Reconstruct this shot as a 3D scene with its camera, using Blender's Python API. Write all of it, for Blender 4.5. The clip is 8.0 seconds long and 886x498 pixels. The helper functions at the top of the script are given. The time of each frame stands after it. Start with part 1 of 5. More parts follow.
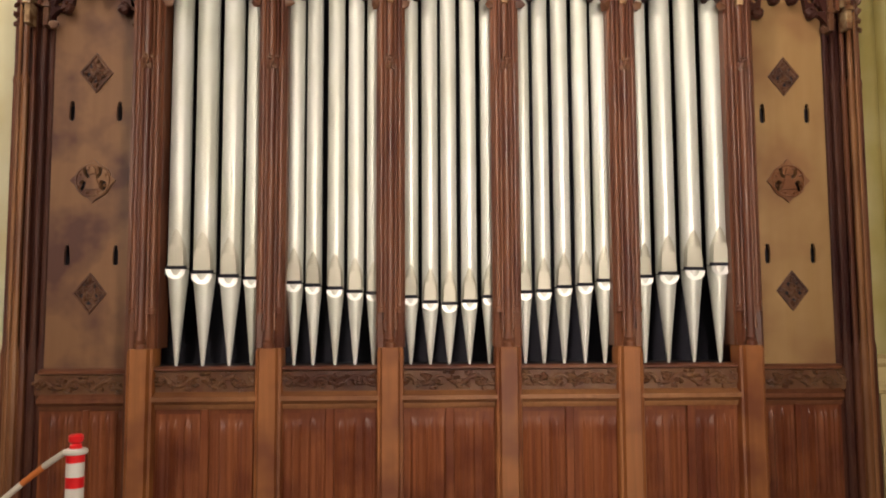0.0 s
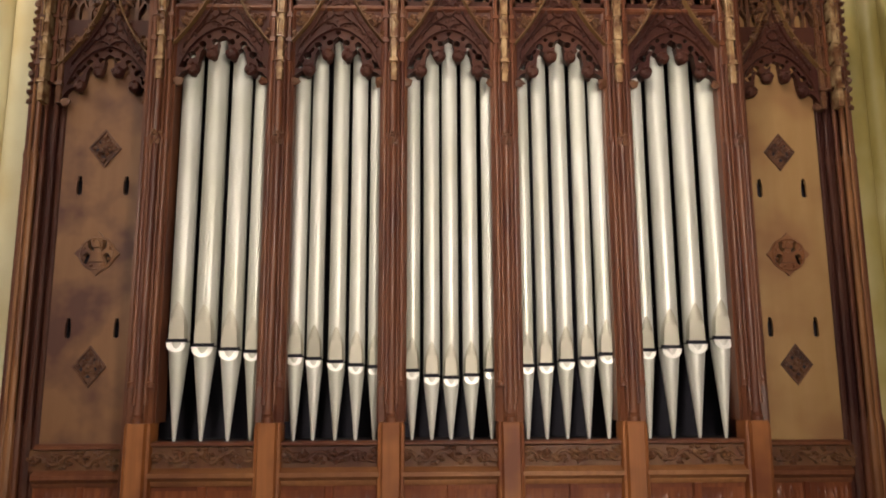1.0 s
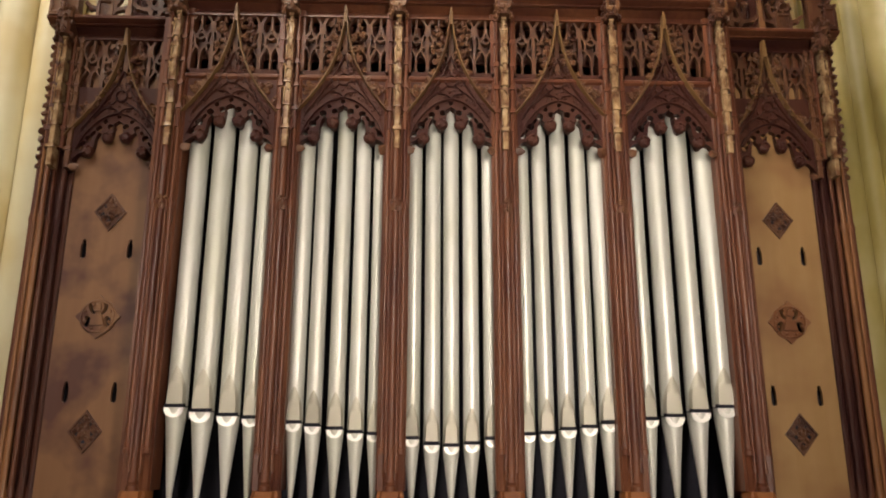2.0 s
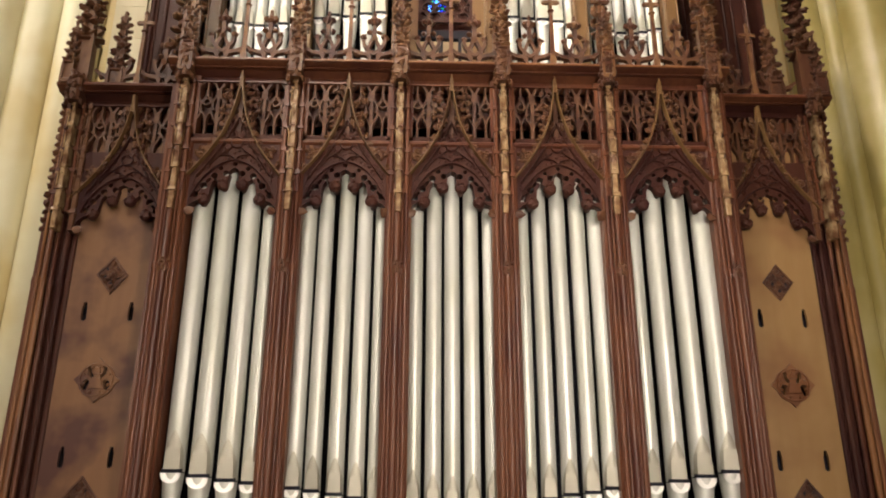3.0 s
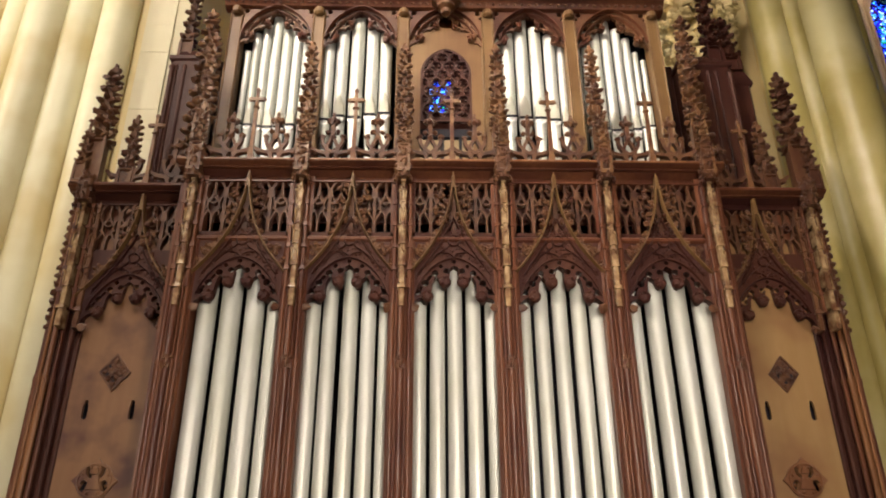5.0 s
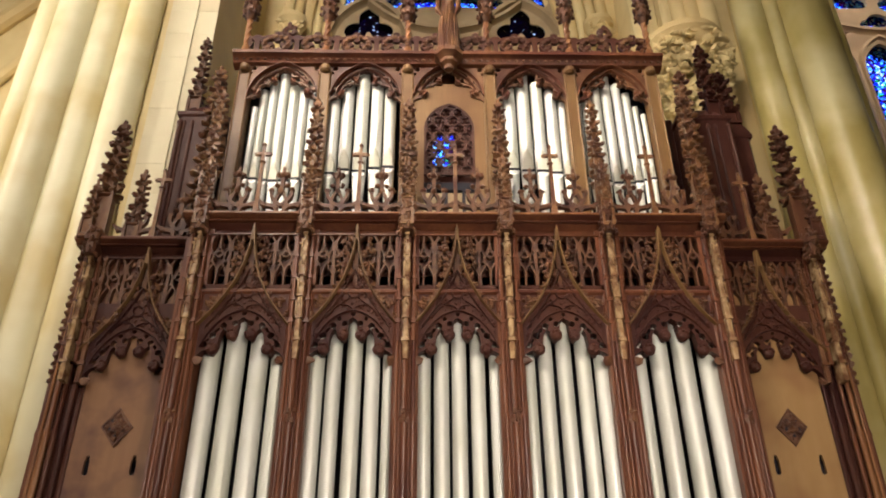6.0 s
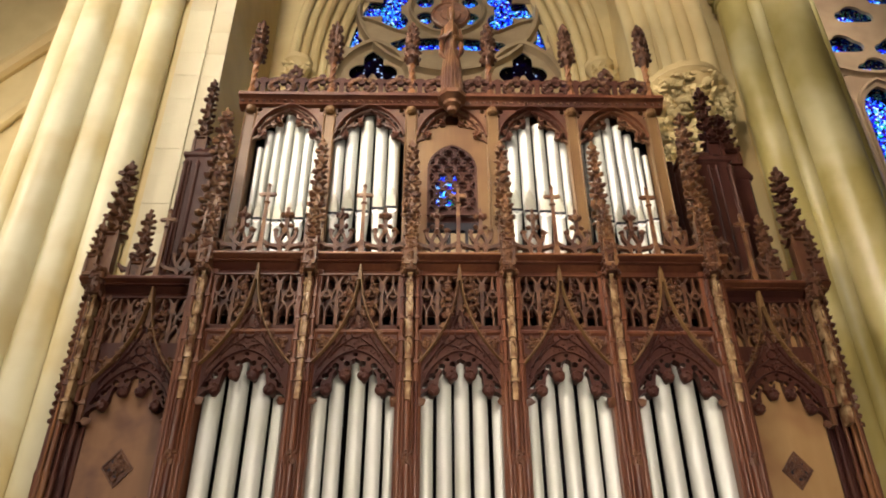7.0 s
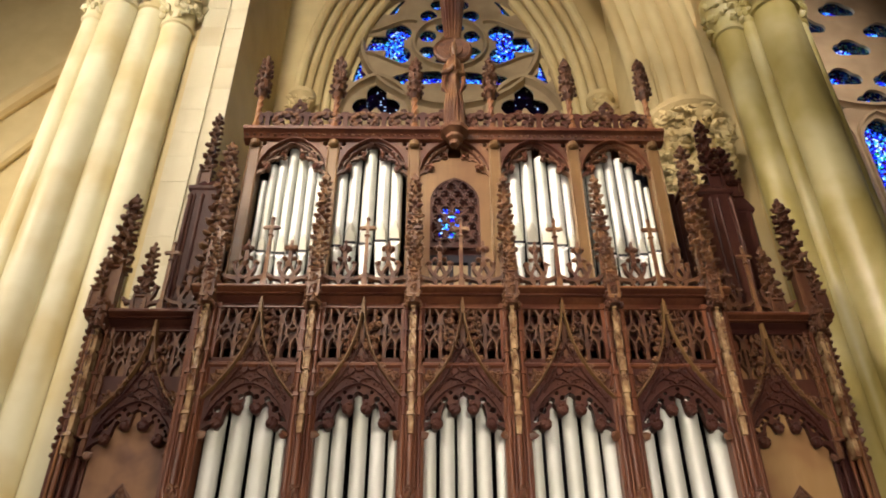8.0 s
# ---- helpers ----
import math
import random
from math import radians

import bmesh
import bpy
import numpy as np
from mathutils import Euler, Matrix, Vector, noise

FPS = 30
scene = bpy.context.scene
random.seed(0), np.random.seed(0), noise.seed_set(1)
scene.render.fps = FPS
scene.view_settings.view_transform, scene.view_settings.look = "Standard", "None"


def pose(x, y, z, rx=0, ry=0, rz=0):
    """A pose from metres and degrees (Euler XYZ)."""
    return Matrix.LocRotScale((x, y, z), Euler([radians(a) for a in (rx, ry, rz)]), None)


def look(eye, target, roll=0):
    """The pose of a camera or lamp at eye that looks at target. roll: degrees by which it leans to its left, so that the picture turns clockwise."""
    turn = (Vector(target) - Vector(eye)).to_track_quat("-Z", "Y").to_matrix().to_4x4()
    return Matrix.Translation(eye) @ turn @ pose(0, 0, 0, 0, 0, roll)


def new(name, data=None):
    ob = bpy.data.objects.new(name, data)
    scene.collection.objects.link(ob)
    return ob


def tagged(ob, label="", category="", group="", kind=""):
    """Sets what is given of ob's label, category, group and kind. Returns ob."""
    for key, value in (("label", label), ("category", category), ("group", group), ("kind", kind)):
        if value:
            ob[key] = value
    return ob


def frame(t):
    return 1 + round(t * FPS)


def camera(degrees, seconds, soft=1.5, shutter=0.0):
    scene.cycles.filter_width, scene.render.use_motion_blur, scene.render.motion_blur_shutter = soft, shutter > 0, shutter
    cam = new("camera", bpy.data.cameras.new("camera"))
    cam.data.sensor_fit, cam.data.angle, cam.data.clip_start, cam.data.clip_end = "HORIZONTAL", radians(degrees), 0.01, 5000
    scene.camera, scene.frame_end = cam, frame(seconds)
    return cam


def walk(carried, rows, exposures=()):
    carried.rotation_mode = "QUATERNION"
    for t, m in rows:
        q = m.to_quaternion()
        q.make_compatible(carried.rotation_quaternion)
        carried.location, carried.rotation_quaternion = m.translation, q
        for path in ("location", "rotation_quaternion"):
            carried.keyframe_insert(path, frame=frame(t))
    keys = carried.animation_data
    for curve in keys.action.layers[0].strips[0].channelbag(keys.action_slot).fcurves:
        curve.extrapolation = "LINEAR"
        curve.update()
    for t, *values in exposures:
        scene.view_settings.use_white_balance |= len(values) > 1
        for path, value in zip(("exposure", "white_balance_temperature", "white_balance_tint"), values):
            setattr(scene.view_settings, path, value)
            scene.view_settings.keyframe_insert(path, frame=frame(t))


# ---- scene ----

# ---- camera: stands about 5.5 m before the organ and tilts up, drifting back a little ----
cam = camera(59.16, 8.0, soft=1.95)
ROWS = [
    (0.0, -0.2194, -5.5039, 1.5729, -1.88, 4.82, 0.29),
    (0.5, -0.2204, -5.5113, 1.5729, -1.78, 7.74, 0.16),
    (1.0, -0.2213, -5.5193, 1.5730, -1.78, 10.16, 0.23),
    (1.5, -0.2223, -5.5279, 1.5732, -1.90, 12.55, -0.08),
    (3.0, -0.2254, -5.5565, 1.5748, -1.74, 19.43, -0.15),
    (3.5, -0.2264, -5.5671, 1.5756, -1.52, 21.38, 0.01),
    (4.0, -0.2274, -5.5781, 1.5766, -1.54, 22.72, 0.14),
    (4.5, -0.2285, -5.5896, 1.5777, -1.53, 24.20, 0.21),
    (6.0, -0.2319, -5.6274, 1.5819, -1.05, 29.86, 0.32),
    (6.5, -0.2330, -5.6409, 1.5836, -1.05, 31.07, 0.32),
    (7.0, -0.2341, -5.6551, 1.5854, -0.96, 32.66, 0.09),
    (7.5, -0.2353, -5.6697, 1.5873, -0.83, 33.93, 0.10),
    (8.0, -0.2364, -5.6848, 1.5894, -0.74, 34.89, 0.07),
]
walk(cam, [(t, pose(x, y, z, 90 + pitch, roll, yaw)) for t, x, y, z, yaw, pitch, roll in ROWS], exposures=[(0.0, 0.07), (0.5, -0.09), (1.2, -0.16), (3.0, -0.15), (5.0, -0.14), (8.0, -0.12)])

# ---- light: daylight behind the stained glass, unseen warm nave lamps and added fills ----
world = bpy.data.worlds.new("sky")
scene.world = world
world.use_nodes = True
sky = world.node_tree.nodes.new("ShaderNodeTexSky")
sky.sky_type, sky.sun_disc, sky.sun_elevation, sky.sun_rotation = "NISHITA", False, radians(40), radians(150)
world.node_tree.links.new(sky.outputs[0], world.node_tree.nodes["Background"].inputs[0])
world.node_tree.nodes["Background"].inputs[1].default_value = 2.2


def area_lamp(name, eye, target, size, watts, colour, spread=180):
    lamp = bpy.data.lights.new(name, "AREA")
    lamp.shape, lamp.size, lamp.energy, lamp.color, lamp.spread = "DISK", size, watts, colour, radians(spread)
    ob = new(name, lamp)
    ob.matrix_world = look(eye, target)
    return ob


WARM = (1.0, 0.845, 0.70)
CREAM = (1.0, 0.868, 0.725)
area_lamp("unseen_floodlight", (1.5, -6.7, 3.0), (0.6, 0, 2.75), 0.8, 128, WARM, 92)
# Added fill for the organ's left side.
area_lamp("unseen_floodlight", (-4.5, -9.0, 4.5), (-2.2, 0, 2.0), 1.2, 34, WARM, 64)
area_lamp("unseen_nave_lamp", (-11.0, -4.2, 11.6), (-0.5, 0.6, 7.4), 0.7, 300, CREAM, 110)
# Added broad fill for the window wall and upper stone.
area_lamp("unseen_nave_lamp", (-3.5, -10.5, 13.5), (-2.4, 0.6, 9.8), 2.2, 345, CREAM, 74)
# Added narrow fill for the right pier's top and the window beside it.
area_lamp("unseen_nave_lamp", (5.5, -9.0, 14.0), (5.2, 1.5, 11.4), 1.0, 50, CREAM, 28)
# Added narrow fill on the upper case.
area_lamp("unseen_nave_lamp", (-5.5, -8.5, 11.5), (0.3, 0.3, 6.9), 0.6, 100, CREAM, 33)
# Added fill that brightens the aisle wall; the source is assumed.
area_lamp("aisle_fill_lamp", (-9.5, -0.5, 4.0), (-7.0, 4.6, 10.5), 1.0, 330, WARM, 130)


# ---- materials ----
def material(name, colour, second, rough=0.6, metal=0.0, grain=(6, 6, 6), fine=40.0, bump=0.15, blotch=1.2, third=None, spread=0.5, sheen=0.5):
    """Two colours mixed by grain, a third in large blotches, fine relief."""
    m = bpy.data.materials.new(name)
    m.use_nodes = True
    nt = m.node_tree
    nodes, links = nt.nodes, nt.links
    bsdf = nodes["Principled BSDF"]
    coord = nodes.new("ShaderNodeTexCoord")
    info = nodes.new("ShaderNodeObjectInfo")
    shift = nodes.new("ShaderNodeVectorMath")
    shift.operation = "MULTIPLY_ADD"
    shift.inputs[1].default_value = (1, 1, 1)
    scale = nodes.new("ShaderNodeVectorMath")
    scale.operation = "SCALE"
    scale.inputs[3].default_value = 7.0
    links.new(info.outputs["Random"], scale.inputs[0])
    links.new(coord.outputs["Object"], shift.inputs[0])
    links.new(scale.outputs[0], shift.inputs[2])
    mapping = nodes.new("ShaderNodeMapping")
    mapping.inputs["Scale"].default_value = grain
    links.new(shift.outputs[0], mapping.inputs[0])
    n1 = nodes.new("ShaderNodeTexNoise")
    n1.inputs["Scale"].default_value, n1.inputs["Detail"].default_value = 1.0, 6.0
    links.new(mapping.outputs[0], n1.inputs["Vector"])
    ramp = nodes.new("ShaderNodeMapRange")
    ramp.inputs[1].default_value, ramp.inputs[2].default_value = 0.5 - spread / 2, 0.5 + spread / 2
    links.new(n1.outputs[0], ramp.inputs[0])
    mix = nodes.new("ShaderNodeMix")
    mix.data_type = "RGBA"
    mix.inputs[6].default_value, mix.inputs[7].default_value = (*colour, 1), (*second, 1)
    links.new(ramp.outputs[0], mix.inputs[0])
    n2 = nodes.new("ShaderNodeTexNoise")
    n2.inputs["Scale"].default_value, n2.inputs["Detail"].default_value = blotch, 3.0
    links.new(shift.outputs[0], n2.inputs["Vector"])
    r2 = nodes.new("ShaderNodeMapRange")
    r2.inputs[1].default_value, r2.inputs[2].default_value, r2.inputs[4].default_value = 0.44, 0.64, 0.85
    links.new(n2.outputs[0], r2.inputs[0])
    mix2 = nodes.new("ShaderNodeMix")
    mix2.data_type = "RGBA"
    links.new(r2.outputs[0], mix2.inputs[0])
    links.new(mix.outputs[2], mix2.inputs[6])
    mix2.inputs[7].default_value = (*(third or [0.75 * c for c in colour]), 1)
    links.new(mix2.outputs[2], bsdf.inputs["Base Color"])
    bsdf.inputs["Metallic"].default_value = metal
    bsdf.inputs["Specular IOR Level"].default_value = sheen
    rr = nodes.new("ShaderNodeMapRange")
    rr.inputs[3].default_value, rr.inputs[4].default_value = rough - 0.08, rough + 0.08
    links.new(n1.outputs[0], rr.inputs[0])
    links.new(rr.outputs[0], bsdf.inputs["Roughness"])
    n3 = nodes.new("ShaderNodeTexNoise")
    n3.inputs["Scale"].default_value, n3.inputs["Detail"].default_value = fine, 4.0
    links.new(mapping.outputs[0] if grain[0] != grain[2] else shift.outputs[0], n3.inputs["Vector"])
    b = nodes.new("ShaderNodeBump")
    b.inputs["Strength"].default_value, b.inputs["Distance"].default_value = bump, 0.004
    links.new(n3.outputs[0], b.inputs["Height"])
    links.new(b.outputs[0], bsdf.inputs["Normal"])
    return m


OAK = material("oak", (0.090, 0.0288, 0.0148), (0.160, 0.0625, 0.030), 0.36, grain=(22, 22, 1.6), fine=3.0, bump=0.25, third=(0.055, 0.0160, 0.0115), sheen=0.28)
CARVED = material("carved_oak", (0.090, 0.0315, 0.0178), (0.168, 0.088, 0.041), 0.38, grain=(14, 14, 9), fine=40, bump=0.25, third=(0.044, 0.0140, 0.0108), sheen=0.28)
# Darker copy of the oak; shade of recesses and deep carving is in it.
FIELD = material("shaded_oak", (0.041, 0.0132, 0.0105), (0.072, 0.0265, 0.0158), 0.42, grain=(18, 18, 5), fine=40, bump=0.3, third=(0.027, 0.0074, 0.0080), sheen=0.16)
# Worn oak that also carries the golden light on edges and ridges.
GOLD_OAK = material("lit_worn_oak", (0.185, 0.076, 0.027), (0.265, 0.122, 0.049), 0.40, grain=(26, 26, 1.4), fine=3.0, bump=0.2, third=(0.105, 0.036, 0.015), sheen=0.4)
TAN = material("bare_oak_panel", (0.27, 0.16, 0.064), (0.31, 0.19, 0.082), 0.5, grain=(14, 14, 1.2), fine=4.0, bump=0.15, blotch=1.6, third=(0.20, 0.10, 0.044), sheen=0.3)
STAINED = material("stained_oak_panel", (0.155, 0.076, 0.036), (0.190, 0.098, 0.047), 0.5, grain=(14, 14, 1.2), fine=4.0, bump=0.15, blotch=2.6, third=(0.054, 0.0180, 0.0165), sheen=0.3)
PIERCED = material("dark_pierced_oak", (0.072, 0.029, 0.0150), (0.125, 0.056, 0.027), 0.45, grain=(30, 30, 20), fine=40, bump=0.3, blotch=9.0, third=(0.034, 0.0115, 0.0085), sheen=0.3)
POST_OAK = material("tan_oak_post", (0.140, 0.078, 0.030), (0.185, 0.106, 0.043), 0.42, grain=(26, 26, 1.4), fine=3.0, bump=0.2, third=(0.092, 0.041, 0.017), sheen=0.3)
LINEN = material("red_oak", (0.125, 0.034, 0.0135), (0.205, 0.066, 0.0250), 0.38, grain=(40, 40, 1.2), fine=3.0, bump=0.2, blotch=2.5, third=(0.078, 0.0175, 0.0085), spread=0.32, sheen=0.25)
PILASTER = material("golden_brown_oak", (0.190, 0.066, 0.019), (0.260, 0.100, 0.031), 0.5, grain=(30, 30, 1.2), fine=3.0, bump=0.25, blotch=2.2, third=(0.098, 0.026, 0.0105), sheen=0.15)
TIN = material("polished_tin", (0.53, 0.545, 0.515), (0.61, 0.62, 0.59), 0.44, metal=0.32, grain=(9, 9, 0.6), fine=2.0, bump=0.03, third=(0.48, 0.495, 0.43))
# Duller copy of the tin: shade on the down-tilted upper lips, as colour.
LIP = material("shaded_tin", (0.43, 0.42, 0.35), (0.50, 0.49, 0.42), 0.62, metal=0.45, grain=(9, 9, 1.5), fine=2.0, bump=0.05)
# Pale copy of the tin: lamp reflection on the lower lips, as colour.
BRIGHT = material("lit_tin", (0.92, 0.92, 0.89), (0.95, 0.95, 0.93), 0.35, metal=0.25, grain=(6, 6, 6), bump=0.02)
# Near-black colour stands in for the shade inside the case.
DARK = material("interior_shade", (0.004, 0.0042, 0.011), (0.007, 0.007, 0.015), 0.9, bump=0.1)
STONE = material("limestone", (0.60, 0.485, 0.245), (0.68, 0.565, 0.305), 0.75, grain=(3, 3, 3), fine=50, bump=0.2, blotch=0.6, third=(0.52, 0.395, 0.185))
PALE = material("pale_limestone", (0.66, 0.615, 0.40), (0.73, 0.69, 0.48), 0.45, grain=(3, 3, 1.5), fine=40, bump=0.12, blotch=1.1, third=(0.58, 0.475, 0.235))
# Right pier's olive shade and pale pools of light, mixed into the colour.
OLIVE = material("olive_shaded_limestone", (0.38, 0.315, 0.105), (0.46, 0.39, 0.15), 0.36, grain=(4, 4, 1.2), fine=40, bump=0.12, blotch=1.0, third=(0.58, 0.525, 0.29), spread=0.35)
# The pale second colour paints varnish glints on the post canopies.
GLINT = material("glinting_oak", (0.20, 0.105, 0.046), (0.50, 0.36, 0.20), 0.21, grain=(20, 20, 12), fine=30, bump=0.25, blotch=9.0, third=(0.10, 0.034, 0.016), sheen=0.6)
# Gloss highlights of the leaf work are mixed in as the second colour.
LEAFY = material("highlit_brown_oak", (0.105, 0.037, 0.017), (0.222, 0.124, 0.056), 0.33, grain=(16, 16, 10), fine=40, bump=0.3, blotch=6.0, third=(0.048, 0.0135, 0.0095), sheen=0.38)
ASHLAR = material("limestone_block", (0.62, 0.56, 0.385), (0.72, 0.675, 0.51), 0.7, grain=(0.5, 0.5, 0.5), fine=50, bump=0.15, blotch=0.5, third=(0.50, 0.42, 0.245), spread=0.3)
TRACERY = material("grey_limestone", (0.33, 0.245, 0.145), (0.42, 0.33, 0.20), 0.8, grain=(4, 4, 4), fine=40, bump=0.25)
# Limestone darkened in colour for tracery seen against the daylight.
BACKLIT = material("backlit_limestone", (0.42, 0.295, 0.185), (0.50, 0.37, 0.235), 0.85, grain=(4, 4, 4), fine=40, bump=0.25)
FLOOR = material("stone_floor", (0.36, 0.33, 0.28), (0.44, 0.40, 0.34), 0.35, grain=(2, 2, 2), fine=30, bump=0.1)
RED = material("red_plastic", (0.70, 0.012, 0.018), (0.74, 0.016, 0.02), 0.35, bump=0.03)
WHITE = material("white_plastic", (0.66, 0.63, 0.58), (0.72, 0.69, 0.64), 0.35, bump=0.03)
ORANGE = material("orange_rope", (0.60, 0.17, 0.03), (0.66, 0.21, 0.05), 0.8, bump=0.4)
ROPE = material("white_rope", (0.55, 0.50, 0.43), (0.66, 0.61, 0.53), 0.8, bump=0.4)


def stained_glass(name, palette, size):
    """Small pieces of coloured glass between black leads; daylight comes through."""
    m = bpy.data.materials.new(name)
    m.use_nodes = True
    nodes, links = m.node_tree.nodes, m.node_tree.links
    nodes.remove(nodes["Principled BSDF"])
    coord = nodes.new("ShaderNodeTexCoord")
    cells = nodes.new("ShaderNodeTexVoronoi")
    cells.inputs["Scale"].default_value = size
    edge = nodes.new("ShaderNodeTexVoronoi")
    edge.feature = "DISTANCE_TO_EDGE"
    edge.inputs["Scale"].default_value = size
    for v in (cells, edge):
        links.new(coord.outputs["Object"], v.inputs["Vector"])
    split = nodes.new("ShaderNodeSeparateColor")
    links.new(cells.outputs["Color"], split.inputs[0])
    ramp = nodes.new("ShaderNodeValToRGB")
    ramp.color_ramp.interpolation = "CONSTANT"
    while len(ramp.color_ramp.elements) < len(palette):
        ramp.color_ramp.elements.new(0.5)
    for e, (p, c) in zip(ramp.color_ramp.elements, palette):
        e.position, e.color = p, (*c, 1)
    links.new(split.outputs[0], ramp.inputs[0])
    lead = nodes.new("ShaderNodeMath")
    lead.operation = "GREATER_THAN"
    lead.inputs[1].default_value = 0.06
    links.new(edge.outputs["Distance"], lead.inputs[0])
    mul = nodes.new("ShaderNodeMix")
    mul.data_type = "RGBA"
    mul.inputs[6].default_value = (0.002, 0.002, 0.003, 1)
    links.new(lead.outputs[0], mul.inputs[0])
    links.new(ramp.outputs[0], mul.inputs[7])
    clear = nodes.new("ShaderNodeBsdfTransparent")
    links.new(mul.outputs[2], clear.inputs[0])
    gloss = nodes.new("ShaderNodeBsdfGlossy")
    gloss.inputs["Roughness"].default_value = 0.15
    gloss.inputs[0].default_value = (0.2, 0.2, 0.25, 1)
    both = nodes.new("ShaderNodeMixShader")
    both.inputs[0].default_value = 0.06
    links.new(clear.outputs[0], both.inputs[1])
    links.new(gloss.outputs[0], both.inputs[2])
    links.new(both.outputs[0], nodes["Material Output"].inputs[0])
    return m


BLUES = ((0.0, (0.01, 0.02, 0.16)), (0.18, (0.03, 0.11, 0.7)), (0.34, (0.20, 0.46, 0.92)), (0.52, (0.42, 0.70, 0.85)), (0.70, (0.80, 0.82, 0.85)), (0.79, (0.22, 0.12, 0.62)), (0.92, (0.34, 0.07, 0.26)), (0.97, (0.12, 0.62, 0.4)))
GLASS = stained_glass("blue_stained_glass", BLUES, 27.0)
DUSKY = ((0.0, (0.030, 0.014, 0.022)), (0.30, (0.055, 0.022, 0.040)), (0.55, (0.030, 0.016, 0.040)), (0.88, (0.10, 0.05, 0.16)), (0.95, (0.80, 0.75, 0.70)))
DIM_GLASS = stained_glass("dusky_purple_glass", DUSKY, 30.0)


# ---- shapes ----
class Shape:
    """A mesh in the making: corners and faces."""

    def __init__(self):
        self.v, self.f = [], []

    def add(self, verts, faces):
        n = len(self.v)
        self.v += [tuple(p) for p in verts]
        self.f += [tuple(n + i for i in f) for f in faces]
        return self

    def box(self, x0, x1, y0, y1, z0, z1, e=0.0):
        """A box; e: chamfer of its upright front edges."""
        if e:
            ring = [(x0 + e, y0), (x1 - e, y0), (x1, y0 + e), (x1, y1), (x0, y1), (x0, y0 + e)]
        else:
            ring = [(x0, y0), (x1, y0), (x1, y1), (x0, y1)]
        return self.rings([[(x, y, z) for x, y in ring] for z in (z0, z1)])

    def rings(self, rings, cap=True):
        n, k = len(rings), len(rings[0])
        faces = [(i * k + j, i * k + (j + 1) % k, (i + 1) * k + (j + 1) % k, (i + 1) * k + j) for i in range(n - 1) for j in range(k)]
        if cap:
            faces += [tuple(range(k))[::-1], tuple((n - 1) * k + j for j in range(k))]
        return self.add([p for r in rings for p in r], faces)

    def lathe(self, x, y, profile, seg=20, squash=1.0, turn=0.0):
        """profile: (radius, z) from bottom to top."""
        return self.rings([[(x + r * math.cos(turn + a * math.tau / seg), y + squash * r * math.sin(turn + a * math.tau / seg), z) for a in range(seg)] for r, z in profile])

    def sweep(self, path, section, taper=None, closed=False):
        """section: (across, out) pairs; 'out' points to -y for a path in an upright plane."""
        path = [Vector(p) for p in path]
        rings = []
        for i, p in enumerate(path):
            a = path[i - 1] if i or closed else path[0]
            b = path[(i + 1) % len(path)] if i < len(path) - 1 or closed else path[-1]
            t = (b - a).normalized()
            ref = Vector((0, -1, 0)) if abs(t.y) < 0.9 else Vector((0, 0, 1))
            n = t.cross(ref).normalized()
            o = n.cross(t)
            k = taper[i] if taper else 1.0
            rings.append([p + n * (s * k) + o * (u * k) for s, u in section])
        if closed:
            rings.append(rings[0])
        return self.rings(rings, cap=not closed)

    def lump(self, c, r, rng, rough=0.25):
        """A small carved knob."""
        t = (1 + 5 ** 0.5) / 2
        verts = [(-1, t, 0), (1, t, 0), (-1, -t, 0), (1, -t, 0), (0, -1, t), (0, 1, t), (0, -1, -t), (0, 1, -t), (t, 0, -1), (t, 0, 1), (-t, 0, -1), (-t, 0, 1)]
        faces = [(0, 11, 5), (0, 5, 1), (0, 1, 7), (0, 7, 10), (0, 10, 11), (1, 5, 9), (5, 11, 4), (11, 10, 2), (10, 7, 6), (7, 1, 8), (3, 9, 4), (3, 4, 2), (3, 2, 6), (3, 6, 8), (3, 8, 9), (4, 9, 5), (2, 4, 11), (6, 2, 10), (8, 6, 7), (9, 8, 1)]
        rx, ry, rz = r if isinstance(r, tuple) else (r, r, r)
        m = Euler((rng.uniform(0, 6), rng.uniform(0, 6), rng.uniform(0, 6))).to_matrix()
        out = []
        for p in verts:
            q = m @ Vector(p).normalized() * (1 + rng.uniform(-rough, rough))
            out.append((c[0] + q.x * rx, c[1] + q.y * ry, c[2] + q.z * rz))
        return self.add(out, faces)

    def plate(self, solid, x0, x1, z0, z1, step, y0, y1):
        """A pierced plate between y0 (front) and y1: solid(X, Z) is above zero where there is wood or stone."""
        xs, zs = np.arange(x0, x1 + step * 0.5, step), np.arange(z0, z1 + step * 0.5, step)
        X, Z = np.meshgrid(xs, zs)
        S = np.minimum(solid(X, Z), np.minimum(np.minimum(X - x0, xs[-1] - X), np.minimum(Z - z0, zs[-1] - Z)) - 1e-4)
        full = S > 0
        quad = full[:-1, :-1] & full[1:, :-1] & full[:-1, 1:] & full[1:, 1:]
        some = full[:-1, :-1] | full[1:, :-1] | full[:-1, 1:] | full[1:, 1:]
        V, F = [], []
